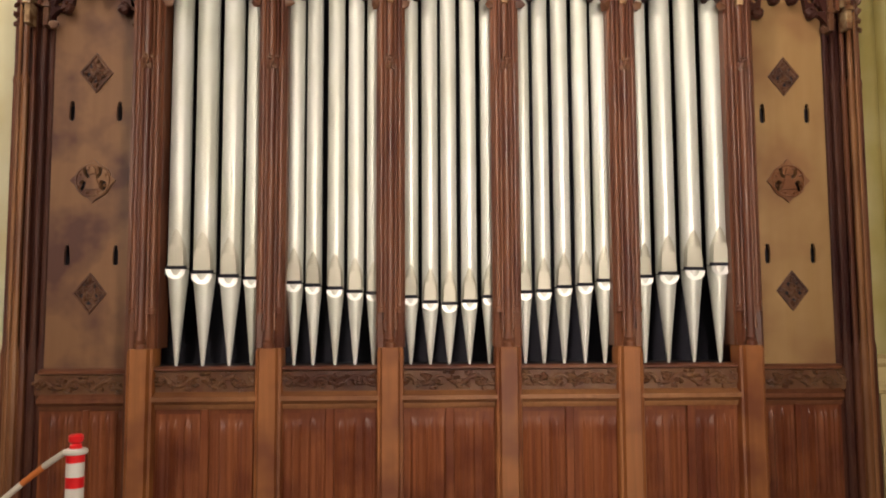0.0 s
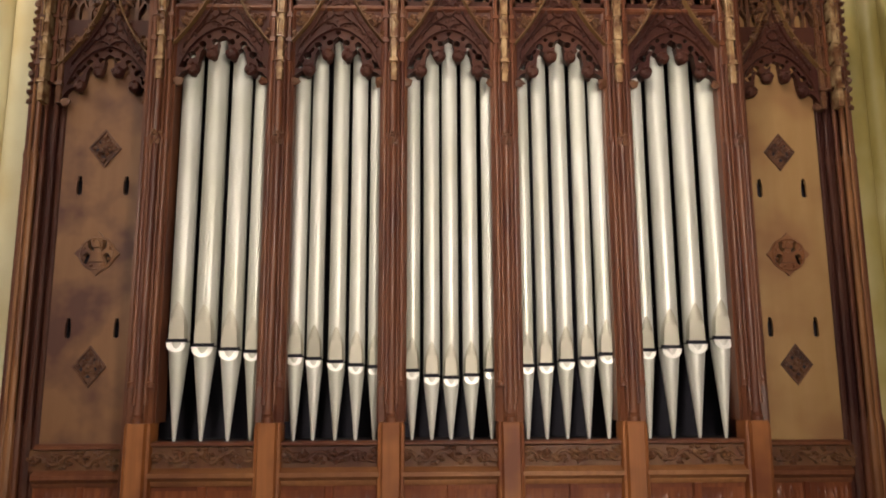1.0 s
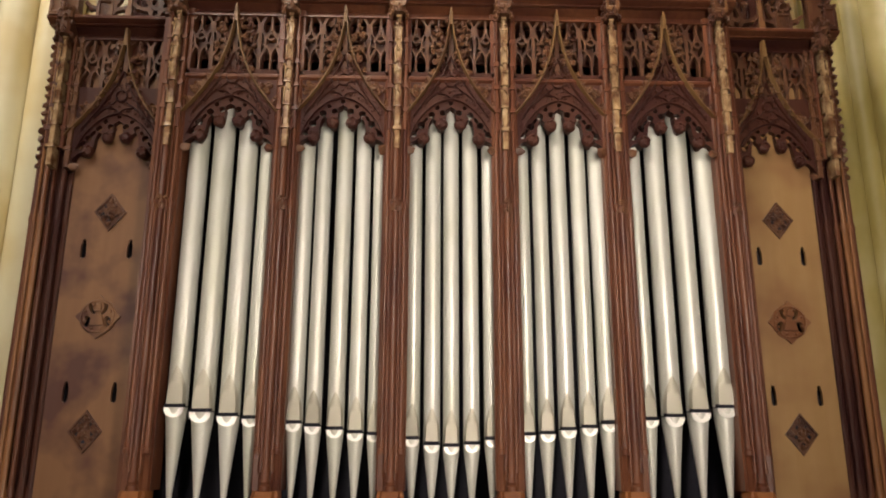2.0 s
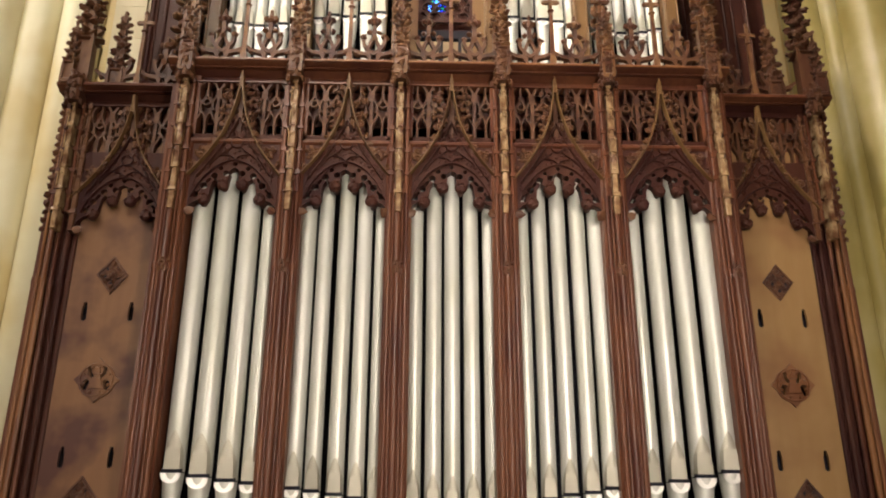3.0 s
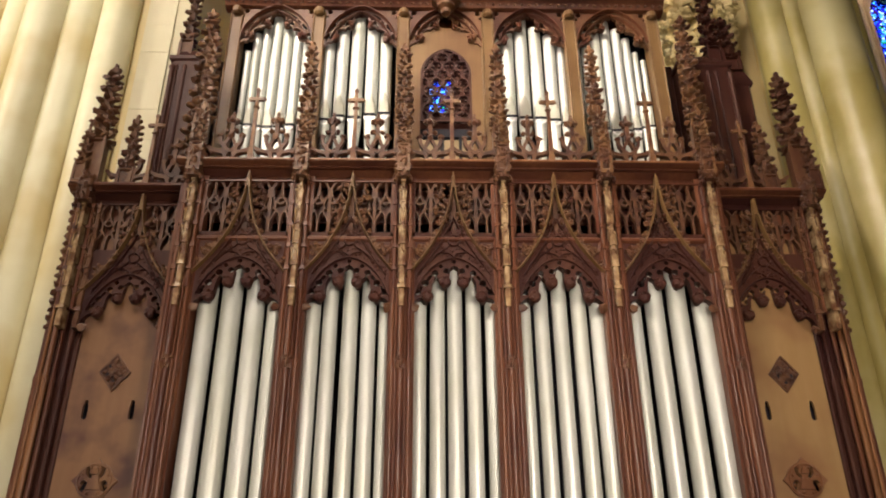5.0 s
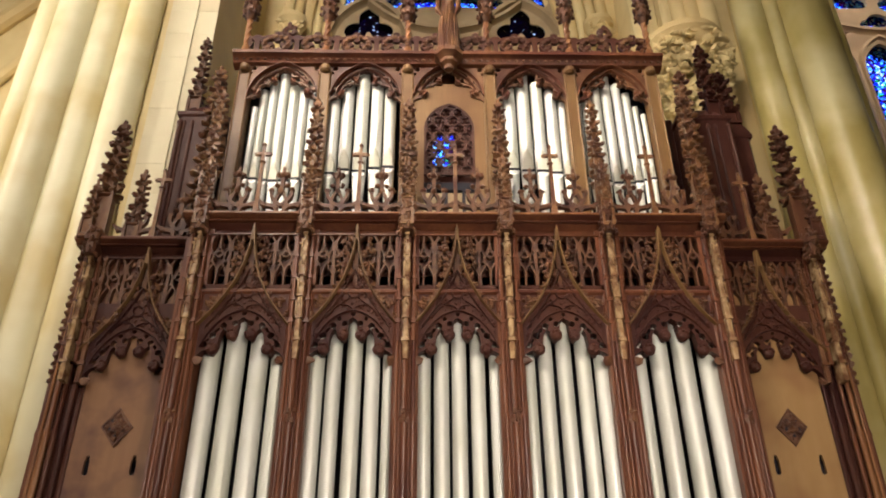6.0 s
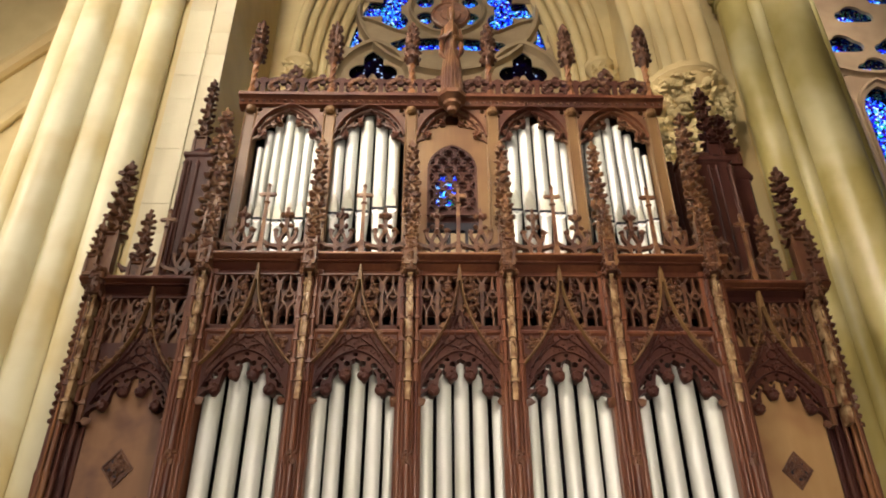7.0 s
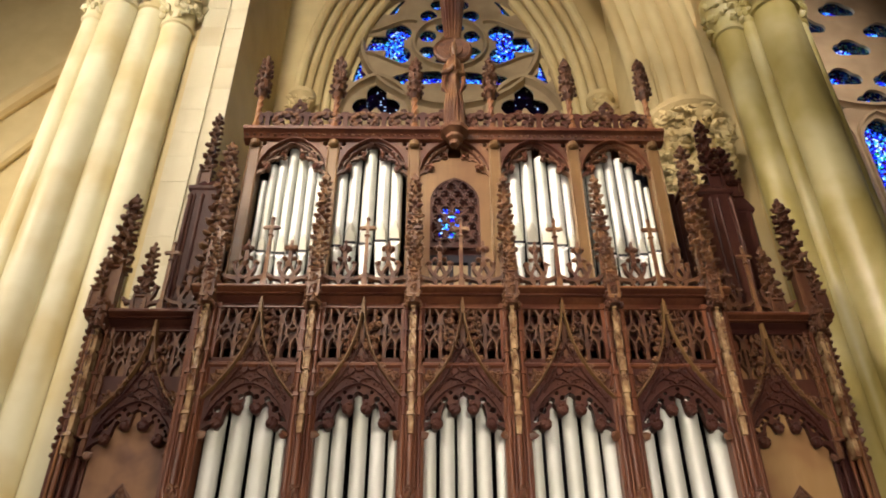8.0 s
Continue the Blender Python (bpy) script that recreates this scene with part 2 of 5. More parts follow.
        for j in range(len(zs) - 1):
            i = 0
            while i < len(xs) - 1:
                if quad[j, i]:
                    k = i
                    while k + 1 < len(xs) - 1 and quad[j, k + 1]:
                        k += 1
                    n = len(V)
                    V += [(xs[i], y0, zs[j]), (xs[k + 1], y0, zs[j]), (xs[k + 1], y0, zs[j + 1]), (xs[i], y0, zs[j + 1])]
                    F.append((n, n + 1, n + 2, n + 3))
                    i = k + 1
                    continue
                if some[j, i]:
                    cs = [(xs[i], zs[j], S[j, i]), (xs[i + 1], zs[j], S[j, i + 1]), (xs[i + 1], zs[j + 1], S[j + 1, i + 1]), (xs[i], zs[j + 1], S[j + 1, i])]
                    poly, cut = [], []
                    for a, b in zip(cs, cs[1:] + cs[:1]):
                        if a[2] > 0:
                            poly.append((a[0], a[1]))
                        if (a[2] > 0) != (b[2] > 0):
                            u = a[2] / (a[2] - b[2])
                            p = (a[0] + u * (b[0] - a[0]), a[1] + u * (b[1] - a[1]))
                            poly.append(p)
                            cut.append(p)
                    if len(poly) > 2:
                        n = len(V)
                        V += [(p[0], y0, p[1]) for p in poly]
                        F.append(tuple(range(n, n + len(poly))))
                    for a, b in zip(cut[::2], cut[1::2]):
                        n = len(V)
                        V += [(a[0], y0, a[1]), (b[0], y0, b[1]), (b[0], y1, b[1]), (a[0], y1, a[1])]
                        F.append((n, n + 1, n + 2, n + 3))
                i += 1
        return self.add(V, F)

    def mesh(self, name, mat, smooth=35, weld=0.0):
        me = bpy.data.meshes.new(name)
        me.from_pydata(self.v, [], self.f)
        if weld:
            bm = bmesh.new()
            bm.from_mesh(me)
            bmesh.ops.remove_doubles(bm, verts=bm.verts, dist=weld)
            bmesh.ops.recalc_face_normals(bm, faces=bm.faces)
            bm.to_mesh(me)
            bm.free()
        me.materials.append(mat)
        if smooth:
            me.shade_smooth()
            me.set_sharp_from_angle(angle=radians(smooth))
        return me


STUFF = ("piercing", "leaf_bud", "leaf_carving", "crocket", "crest_knob", "edge_leaf", "cornice_leaf", "bud")


def part(name, shape, mat, parent=None, label="", at=(0, 0, 0), smooth=35):
    """One mesh object under a thing or a part. shape: a Shape, or a mesh that other parts share."""
    me = shape.mesh(name, mat, smooth) if isinstance(shape, Shape) else shape
    ob = new(name, me)
    ob.location = at
    ob.parent = parent
    return tagged(ob, label, kind="stuff" if name in STUFF else "")


def thing(name, label, category, group="", at=(0, 0, 0), kind=""):
    ob = new(name)
    ob.location = at
    ob.empty_display_size = 0.1
    return tagged(ob, label, category, group, kind)


def round_section(r, k=8, flat=1.0):
    return [(r * math.cos(a * math.tau / k), flat * r * math.sin(a * math.tau / k)) for a in range(k)]


def rib_section(w, d):
    """A rib: flat behind, hollowed sides, a rounded nose in front."""
    return [(-w, -d), (w, -d), (w, 0), (w * 0.55, d * 0.35), (w * 0.4, d), (-w * 0.4, d), (-w * 0.55, d * 0.35), (-w, 0)]


def bezier(p0, p1, p2, p3, n=14):
    out = []
    for i in range(n + 1):
        t = i / n
        out.append(tuple((1 - t) ** 3 * a + 3 * t * (1 - t) ** 2 * b + 3 * t * t * (1 - t) * c + t ** 3 * d for a, b, c, d in zip(p0, p1, p2, p3)))
    return out


def stroke(X, Z, pts, w):
    """Above zero within w of a line through pts."""
    best = np.full(X.shape, 1e9)
    for (ax, az), (bx, bz) in zip(pts, pts[1:]):
        dx, dz = bx - ax, bz - az
        t = np.clip(((X - ax) * dx + (Z - az) * dz) / (dx * dx + dz * dz + 1e-12), 0, 1)
        best = np.minimum(best, np.hypot(X - ax - t * dx, Z - az - t * dz))
    return w - best


def disc(X, Z, x, z, r):
    return r - np.hypot(X - x, Z - z)


def ring(X, Z, x, z, r, w):
    return w - np.abs(np.hypot(X - x, Z - z) - r)


def either(*s):
    return np.maximum.reduce(s)


def pointed(X, Z, c, half, spring, sharp=1.0):
    """Above zero inside an opening with a pointed head; half: half its width."""
    r = half * (1 + sharp)
    head = np.minimum(r - np.hypot(X - (c + r - half), np.maximum(Z - spring, 0)), r - np.hypot(X - (c - r + half), np.maximum(Z - spring, 0)))
    return head


def pointed_path(c, half, spring, y, sharp=1.0, n=16, foot=None):
    """The outline of such a head, from its left foot over the point to its right foot."""
    r = half * (1 + sharp)
    top = math.acos((r - half) / r)
    left = [(c + r - half - r * math.cos(top * i / n), y, spring + r * math.sin(top * i / n)) for i in range(n + 1)]
    right = [(2 * c - x, y, z) for x, y, z in left[-2::-1]]
    path = left + right
    if foot is not None:
        path = [(path[0][0], y, foot)] + path + [(path[-1][0], y, foot)]
    return path


def leaf_column(z0, z1, w, rng, tiers, foot=0.2):
    """A slender shaft wrapped in tiers of curling leaves of almost even width, with a three-lobed bud on top."""
    s = Shape()
    zf = z0 + (z1 - z0) * foot
    sq = ((-1, -1), (1, -1), (1, 1), (-1, 1))
    s.rings([[(dx * k, dy * k, z) for dx, dy in sq] for k, z in ((w * 0.55, z0), (w * 0.55, z0 + 0.03), (w * 0.38, z0 + 0.045), (w * 0.38, zf), (w * 0.55, zf + 0.01), (w * 0.30, zf + 0.05), (w * 0.16, z1 - 0.06), (w * 0.08, z1 - 0.01))])
    for dx in (-1, 1):
        s.rings([[(dx * w * 0.46 + ux * k, -w * 0.46 + uy * k, z) for ux, uy in sq] for k, z in ((w * 0.11, z0), (w * 0.11, zf - w * 0.3), (w * 0.02, zf + w * 0.5))])
    step = (z1 - 0.10 - zf) / tiers
    for i in range(tiers):
        z = zf + step * (i + 0.45)
        r = w * (0.46 - 0.17 * i / tiers)
        q = w * (0.30 - 0.08 * i / tiers)
        for j, (dx, dy) in enumerate(sq + ((-1.25, 0), (1.25, 0), (0, -1.25))):
            up = 0.0 if j < 4 else step * 0.33
            s.lump((dx * r * 0.8, dy * r * 0.8, z + up), (q * rng.uniform(0.8, 1.15), q * rng.uniform(0.8, 1.1), q * rng.uniform(0.5, 0.75)), rng, 0.35)
            s.lump((dx * r * 1.12, dy * r * 1.12, z + up + q * 0.35), (q * 0.5, q * 0.5, q * 0.42), rng, 0.3)
    for dx, dz in ((-1, -0.06), (1, -0.06), (0, -0.01)):
        s.lump((dx * w * 0.22, 0, z1 + dz), (w * 0.17, w * 0.17, w * 0.2), rng, 0.25)
    return s


def leaves(s, rng, n, spot, y, size, depth=0.6):
    """Carved leafwork: n knobs where spot() says."""
    for _ in range(n):
        x, z = spot()
        r = size * rng.uniform(0.6, 1.3)
        s.lump((x, y + rng.uniform(-0.4, 0.3) * r, z), (r * rng.uniform(0.6, 1.3), r * depth, r * rng.uniform(0.6, 1.3)), rng, 0.35)
    return s

def moulded_rail(x0, x1, steps):
    """A rail along x with the profile steps of (out, z)."""
    prof = [(0.08, steps[0][1])] + [(-o, z) for o, z in steps] + [(0.08, steps[-1][1])]
    return Shape().rings([[(x, y, z) for y, z in prof] for x in (x0, x1)])


# ---- the church: floor, walls, piers, windows ----
def structure(name, shape, mat, label, category, smooth=35):
    return tagged(part(name, shape, mat, None, smooth=smooth), label, category, kind="structure")


structure("floor", Shape().box(-24, 24, -30, 9, -0.2, 0.0), FLOOR, "pale stone church floor", "floor")
# Unseen box of walls and ceiling, added for bounce and pipe reflections.
structure("wall_south", Shape().box(-24, 24, -30.4, -30, 0, 26), STONE, "unseen plain limestone wall closing the nave", "wall")
structure("wall_west", Shape().box(-24.4, -24, -30, 9, 0, 26), STONE, "unseen plain limestone side wall", "wall")
structure("wall_east", Shape().box(24, 24.4, -30, 9, 0, 26), STONE, "unseen plain limestone side wall", "wall")
structure("ceiling", Shape().box(-24.4, 24.4, -30.4, 9.4, 26, 26.4), STONE, "unseen plain stone ceiling", "ceiling")

AX, SPRING, SHARP = 0.03, 10.9, 2.36
wall_left = structure("wall_north_left", Shape().box(-3.9, -2.85, 1.37, 3.4, 0, 26), STONE, "limestone wall of squared blocks beside the organ", "wall")
wall_right = structure("wall_north_right", Shape().box(2.78, 4.2, 1.75, 3.4, 0, 26), STONE, "limestone wall behind the organ's end", "wall")


def arch_wall(X, Z):
    return -pointed(X, Z, AX, 2.62, SPRING, SHARP)


structure("wall_north", Shape().plate(arch_wall, -2.9, 2.96, 9.0, 26, 0.06, 3.4, 4.4).box(-2.9, -2.59, 3.4, 4.4, 0, 9.0).box(2.65, 2.96, 3.4, 4.4, 0, 9.0), STONE, "limestone wall with a tall pointed window arch", "wall")
mould = thing("arch_moulding", "limestone window arch with stepped roll mouldings", "arch", kind="structure")
for i in range(5):
    h, y = 2.56 - 0.145 * i, 3.46 + 0.10 * i
    part("roll", Shape().sweep(pointed_path(AX, h, SPRING, y, SHARP, 20, foot=0.0), round_section(0.080 if i % 2 else 0.095, 10)), STONE, mould)
    part("hollow", Shape().sweep(pointed_path(AX, h - 0.07, SPRING, y + 0.10, SHARP, 20, foot=0.0), [(-0.10, -0.08), (0.10, -0.08), (0.10, 0.02), (-0.10, 0.02)]), STONE, mould)
rng = random.Random(5)
for sx in (-1, 1):
    cap = Shape().lathe(AX + sx * 2.45, 3.42, [(0.10, 10.45), (0.14, 10.5), (0.12, 10.55), (0.20, 10.85), (0.24, 10.9), (0.24, 10.98), (0.18, 11.0)], 12)
    leaves(cap, rng, 26, lambda: (AX + sx * 2.45 + rng.uniform(-0.2, 0.2), rng.uniform(10.58, 10.86)), 3.27, 0.05)
    part("capital", cap, STONE, mould, "leafy carved capital")


def window_tracery(X, Z):
    """A great wheel: two side foils beside a foiled centre, small lights round it, two lower arches with trefoils."""
    x, cz = X - AX, 12.88
    u = np.abs(x)
    outside = np.hypot(x, Z - cz) - 0.72
    holes = [stroke(u, Z, [(1.26, cz), (1.52, cz)], 0.20), np.minimum(either(disc(u, Z, 0.95, cz + 0.30, 0.24), disc(u, Z, 0.95, cz - 0.30, 0.24), disc(u, Z, 1.02, cz, 0.18)), outside),
             disc(u, Z, 0.40, 13.68, 0.16), either(stroke(u, Z, [(1.16, 13.80), (0.97, 14.1)], 0.11), disc(u, Z, 1.12, 13.84, 0.15)), stroke(u, Z, [(0.06, 14.0), (0.22, 14.0)], 0.15),
             disc(u, Z, 0.41, 13.10, 0.16), disc(u, Z, 0.41, 12.66, 0.16), disc(u, Z, 0.13, 13.34, 0.14), disc(u, Z, 0.13, 12.42, 0.14),
             stroke(u, Z, [(0.24, 12.0), (0.48, 11.98)], 0.15), either(stroke(u, Z, [(0.74, 12.04), (0.92, 11.90)], 0.10), disc(u, Z, 0.90, 11.93, 0.13)),
             either(stroke(u, Z, [(1.69, 12.46), (1.66, 12.1)], 0.085), disc(u, Z, 1.64, 12.0, 0.15)),
             either(stroke(u, Z, [(1.28, 11.42), (1.28, 11.60)], 0.17), disc(u, Z, 1.28, 11.70, 0.10), disc(u, Z, 1.06, 11.27, 0.19), disc(u, Z, 1.50, 11.27, 0.19))]
    for c in (0.85, 1.50):
        holes.append(np.minimum(pointed(u, Z, c, 0.26, 10.2, 1.0), Z - 8.5))
    holes.append(np.minimum(pointed(x, Z, 0.0, 0.42, 10.0, 1.0), Z - 8.5))
    return -either(*holes)


win = thing("window_1", "tall pointed stained glass window with stone tracery", "window", kind="structure")
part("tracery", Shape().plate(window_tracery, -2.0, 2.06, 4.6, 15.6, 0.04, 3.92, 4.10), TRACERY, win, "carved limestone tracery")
def wheel(x, z, r, w, d, n=36):
    return [(AX + x + r * math.cos(a * math.tau / n), 3.92, z + r * math.sin(a * math.tau / n)) for a in range(n)], rib_section(w, d)


outer = Shape()
for x, r, w, d in ((0.0, 1.61, 0.07, 0.11), (0.0, 0.66, 0.055, 0.09), (0.0, 0.20, 0.03, 0.05)):
    outer.sweep(*wheel(x, 12.88, r, w, d), closed=True)
for sx in (-1, 1):
    outer.sweep(pointed_path(AX + sx * 1.28, 0.66, 11.0, 3.92, 0.55), rib_section(0.09, 0.12))
    for sz in (-1, 1):
        outer.sweep(bezier((AX + sx * 0.62, 3.92, 12.88 + sz * 0.60), (AX + sx * 0.95, 3.92, 12.88 + sz * 0.72), (AX + sx * 1.18, 3.92, 12.88 + sz * 0.30), (AX + sx * 1.58, 3.92, 12.88 + sz * 0.28), 10), rib_section(0.03, 0.06))
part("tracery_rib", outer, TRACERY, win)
for z0, z1 in ((8.4, 9.8), (9.8, 11.78), (11.78, 13.4), (13.4, 15.6)):
    for x0, x1 in ((-2.0, -0.62), (-0.62, 0.68), (0.68, 2.06)):
        pane = part("pane", Shape().box(x0 + 0.002, x1 - 0.002, 3.945, 3.951, z0 + 0.002, z1 - 0.002), DIM_GLASS if z1 < 12 and abs(x0 + x1) > 1 else GLASS, win, smooth=0)
        pane.visible_shadow = False
structure("wall_below_window", Shape().box(-2.59, 2.65, 3.95, 4.4, 0, 4.6), STONE, "limestone wall below the window", "wall")

# window beyond the right pier
rng = random.Random(9)


def window_two(X, Z):
    holes = []
    for i, (x, z) in enumerate([(6.73, 12.75), (6.70, 11.75), (6.35, 11.05), (7.35, 12.2), (7.15, 11.0), (6.75, 10.55), (6.1, 12.3), (7.9, 11.6), (5.95, 10.5)]):
        holes.append(either(stroke(X, Z, [(x - 0.19, z), (x + 0.19, z)], 0.13), disc(X, Z, x, z + 0.07, 0.19)))
    for c in (5.75, 6.62, 7.49):
        holes.append(np.minimum(pointed(X, Z, c, 0.33, 9.65, 0.8), Z - 6.0))
    return -either(*holes)


win2 = thing("window_2", "stained glass window behind the pier, its stone tracery darkened as backlit", "window", kind="structure")
part("tracery", Shape().plate(window_two, 4.2, 9.0, 5.0, 15.0, 0.05, 3.0, 3.25), BACKLIT, win2)
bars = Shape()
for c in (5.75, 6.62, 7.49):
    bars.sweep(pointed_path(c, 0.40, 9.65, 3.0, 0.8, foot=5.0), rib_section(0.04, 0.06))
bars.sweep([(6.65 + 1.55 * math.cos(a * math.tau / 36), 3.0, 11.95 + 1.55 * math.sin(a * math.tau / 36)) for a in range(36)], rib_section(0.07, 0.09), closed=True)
part("tracery_rib", bars, BACKLIT, win2)
for z0, z1 in ((5.0, 8.3), (8.3, 11.6), (11.6, 15.0)):
    for x0, x1 in ((4.2, 5.8), (5.8, 7.4), (7.4, 9.0)):
        pane = part("pane", Shape().box(x0 + 0.002, x1 - 0.002, 3.05, 3.056, z0 + 0.002, z1 - 0.002), GLASS, win2, smooth=0)
        pane.visible_shadow = False
structure("wall_right_below", Shape().box(4.2, 24, 3.0, 3.4, 0, 5.0).box(9.0, 24, 3.0, 3.4, 5, 26).box(4.2, 9.0, 3.0, 3.4, 15, 26), STONE, "limestone aisle wall around the window", "wall")

# dim aisle beyond the left pier
structure("wall_aisle", Shape().box(-24, -2.7, 4.6, 5.0, 0, 26), STONE, "limestone wall of the side aisle", "wall")
vault = thing("vault_rib", "moulded limestone vault ribs of the side aisle", "vault", kind="structure")
for k in range(2):
    part("rib", Shape().sweep(bezier((-12.0 + 1.4 * k, 4.5, 5.0), (-10.2 + 1.4 * k, 4.5, 9.0), (-8.4 + 1.3 * k, 4.5, 11.5), (-5.6 + 1.0 * k, 4.5, 14.5), 18), round_section(0.16 - 0.05 * k, 10)), STONE, vault)


def pier(name, shafts, core, label, stone, tops):
    """A cluster of round shafts with bases and leafy capitals against a core of blocks."""
    ob = thing(name, label, "pier", kind="structure")
    rng = random.Random(len(shafts) * 7 + 3)
    part("core", Shape().box(*core, 0, 26), STONE, ob)
    x0, x1, y0, y1 = core
    part("plinth", Shape().box(x0 - 0.12, x1 + 0.12, y0 - 0.50, y1, 0, 0.90), STONE, ob, "plain stone plinth")
    part("string_course", moulded_rail(x0 - 0.16, x1 + 0.16, [(0.0, 0.90), (0.03, 0.93), (0.03, 0.97), (0.0, 1.0), (0.0, 1.12), (0.04, 1.15), (0.04, 1.19), (-0.05, 1.22)]), STONE, ob, at=(0, y0 - 0.46, 0))
    for (x, y, r), top in zip(shafts, tops):
        s = Shape().lathe(x, y, [(r * 1.5, 0), (r * 1.5, 0.5), (r * 1.25, 0.6), (r * 1.3, 0.68), (r, 0.75)] + [(r, 0.75 + (top - 0.75) * k / 6) for k in range(1, 7)], 28)
        part("shaft", s, stone, ob, "smooth round limestone shaft")
        c = Shape().lathe(x, y, [(r * 1.0, top), (r * 1.14, top + 0.02), (r * 1.14, top + 0.08), (r * 1.0, top + 0.1), (r * 1.05, top + 0.2), (r * 1.35, top + 0.55), (r * 1.5, top + 0.6), (r * 1.5, top + 0.75)], 24)
        for _ in range(70):
            a, h = rng.uniform(0, math.tau), rng.uniform(0.12, 0.58)
            rr = r * (1.08 + 0.35 * h / 0.6)
            c.lump((x + rr * math.cos(a), y + rr * math.sin(a), top + h), rng.uniform(0.03, 0.065), rng, 0.35)
        part("capital", c, stone, ob, "leafy carved capital")
        part("upper_shaft", Shape().lathe(x, y, [(r * 0.9, top + 0.75), (r * 0.9, 26)], 20), STONE, ob)
    return ob


pier("pier_left", [(-4.94, 1.42, 0.14), (-4.48, 1.22, 0.23), (-4.10, 1.30, 0.20), (-3.70, 1.28, 0.20)], (-5.08, -3.52, 1.36, 2.6), "pale limestone pier of clustered round shafts", PALE, (10.25, 10.25, 10.25, 9.92))
pier("pier_right", [(3.82, 1.42, 0.195), (4.04, 1.28, 0.095), (4.39, 1.20, 0.29), (4.80, 1.42, 0.14)], (3.75, 4.9, 1.44, 2.6), "limestone pier of clustered round shafts, olive shade and light patches in its colour", OLIVE, (10.08, 10.2, 10.3, 10.3))

# leafy corbel capital behind the organ's end
corbel = thing("foliage_capital", "limestone capital carved with deep oak leaves", "capital", kind="structure")
rng = random.Random(21)
bell = Shape().lathe(2.95, 1.55, [(0.25, 5.0), (0.25, 7.1), (0.30, 7.15), (0.26, 7.2), (0.34, 7.8), (0.47, 8.5)], 16)
part("bell", bell, STONE, corbel)
leafy = Shape()
for _ in range(560):
    a, h = rng.uniform(math.pi * 0.95, math.tau * 1.02), rng.uniform(0.0, 1.0)
    r = 0.32 + 0.19 * h + rng.uniform(-0.03, 0.06)
    leafy.lump((2.95 + r * math.cos(a), 1.55 + r * math.sin(a), 7.25 + 1.2 * h), (rng.uniform(0.025, 0.065), rng.uniform(0.02, 0.05), rng.uniform(0.02, 0.055)), rng, 0.5)
part("leaf_carving", leafy, STONE, corbel)
part("abacus", Shape().lathe(2.95, 1.55, [(0.46, 8.50), (0.49, 8.53), (0.51, 8.56), (0.49, 8.59), (0.47, 8.60), (0.47, 8.68)], 20), STONE, corbel)

side_arch = thing("side_arch_moulding", "limestone arch mouldings rising from the leafy capital", "arch", kind="structure")
for k in range(6):
    x, y = 2.62 + 0.15 * k, 1.98 - 0.085 * k
    part("roll", Shape().sweep([(x, y, 8.64)] + bezier((x, y, 9.2), (x - 0.02, y, 11.5), (x - 0.5, y, 14.0), (x - 1.9, y, 17.0), 16), round_section(0.112 if k % 2 else 0.104, 12)), STONE, side_arch)

# ---- the organ's lower case ----
rng = random.Random(11)
POSTS = (-2.12, -1.245, -0.407, 0.415, 1.270, 2.130)
TOP, WING_TOP = -0.05, -0.085
BAYS = [(a + b) / 2 for a, b in zip(POSTS, POSTS[1:])]
case = thing("lower_organ_case", "carved dark oak organ case with traceried gothic arches", "organ case")


def base_pilaster():
    """One moulded upright: a flat front between two stepped edges, on a plinth."""
    def outline(k):
        return [(q * 0.78, y) for q, y in [(-0.118 * k, 0.10), (-0.118 * k, -0.040), (-0.110 * k, -0.052), (-0.088, -0.056), (-0.082, -0.078), (-0.072, -0.09), (0.072, -0.09), (0.082, -0.078), (0.088, -0.056), (0.110 * k, -0.052), (0.118 * k, -0.040), (0.118 * k, 0.10)]]
    return Shape().rings([[(x, y - d, z) for x, y in outline(k)] for k, d, z in ((1.12, 0.015, 0.0), (1.12, 0.015, 0.14), (1.0, 0.0, 0.17), (1.0, 0.0, 1.32), (0.9, -0.01, 1.35))])


def post_core(z0=1.35, z1=3.80):
    """The moulded core behind a post's three shafts."""
    s = Shape().box(-0.10, 0.10, 0.0, 0.22, z0, z1 + 1.2)
    return s.rings([[(-0.10, 0.0, z), (-0.088, -0.012, z), (-0.088, -0.022, z), (-0.05, -0.012, z), (-0.035, -0.03, z), (0.035, -0.03, z), (0.05, -0.012, z), (0.088, -0.022, z), (0.088, -0.012, z), (0.10, 0.0, z)] for z in (z0, z1 + 0.6)])


def ringed_shaft(r, b, z1=3.80):
    """A slim round shaft with a ringed base and a small bud near its head."""
    return Shape().lathe(0, 0, [(r * 1.6, b - 0.03), (r * 1.6, b), (r * 1.2, b + 0.01), (r * 1.4, b + 0.03), (r, b + 0.05), (r, 3.33), (r * 1.25, 3.345), (r * 1.5, 3.365), (r * 1.2, 3.39), (r * 0.85, 3.41), (r * 0.85, z1 + 0.25)], 12)


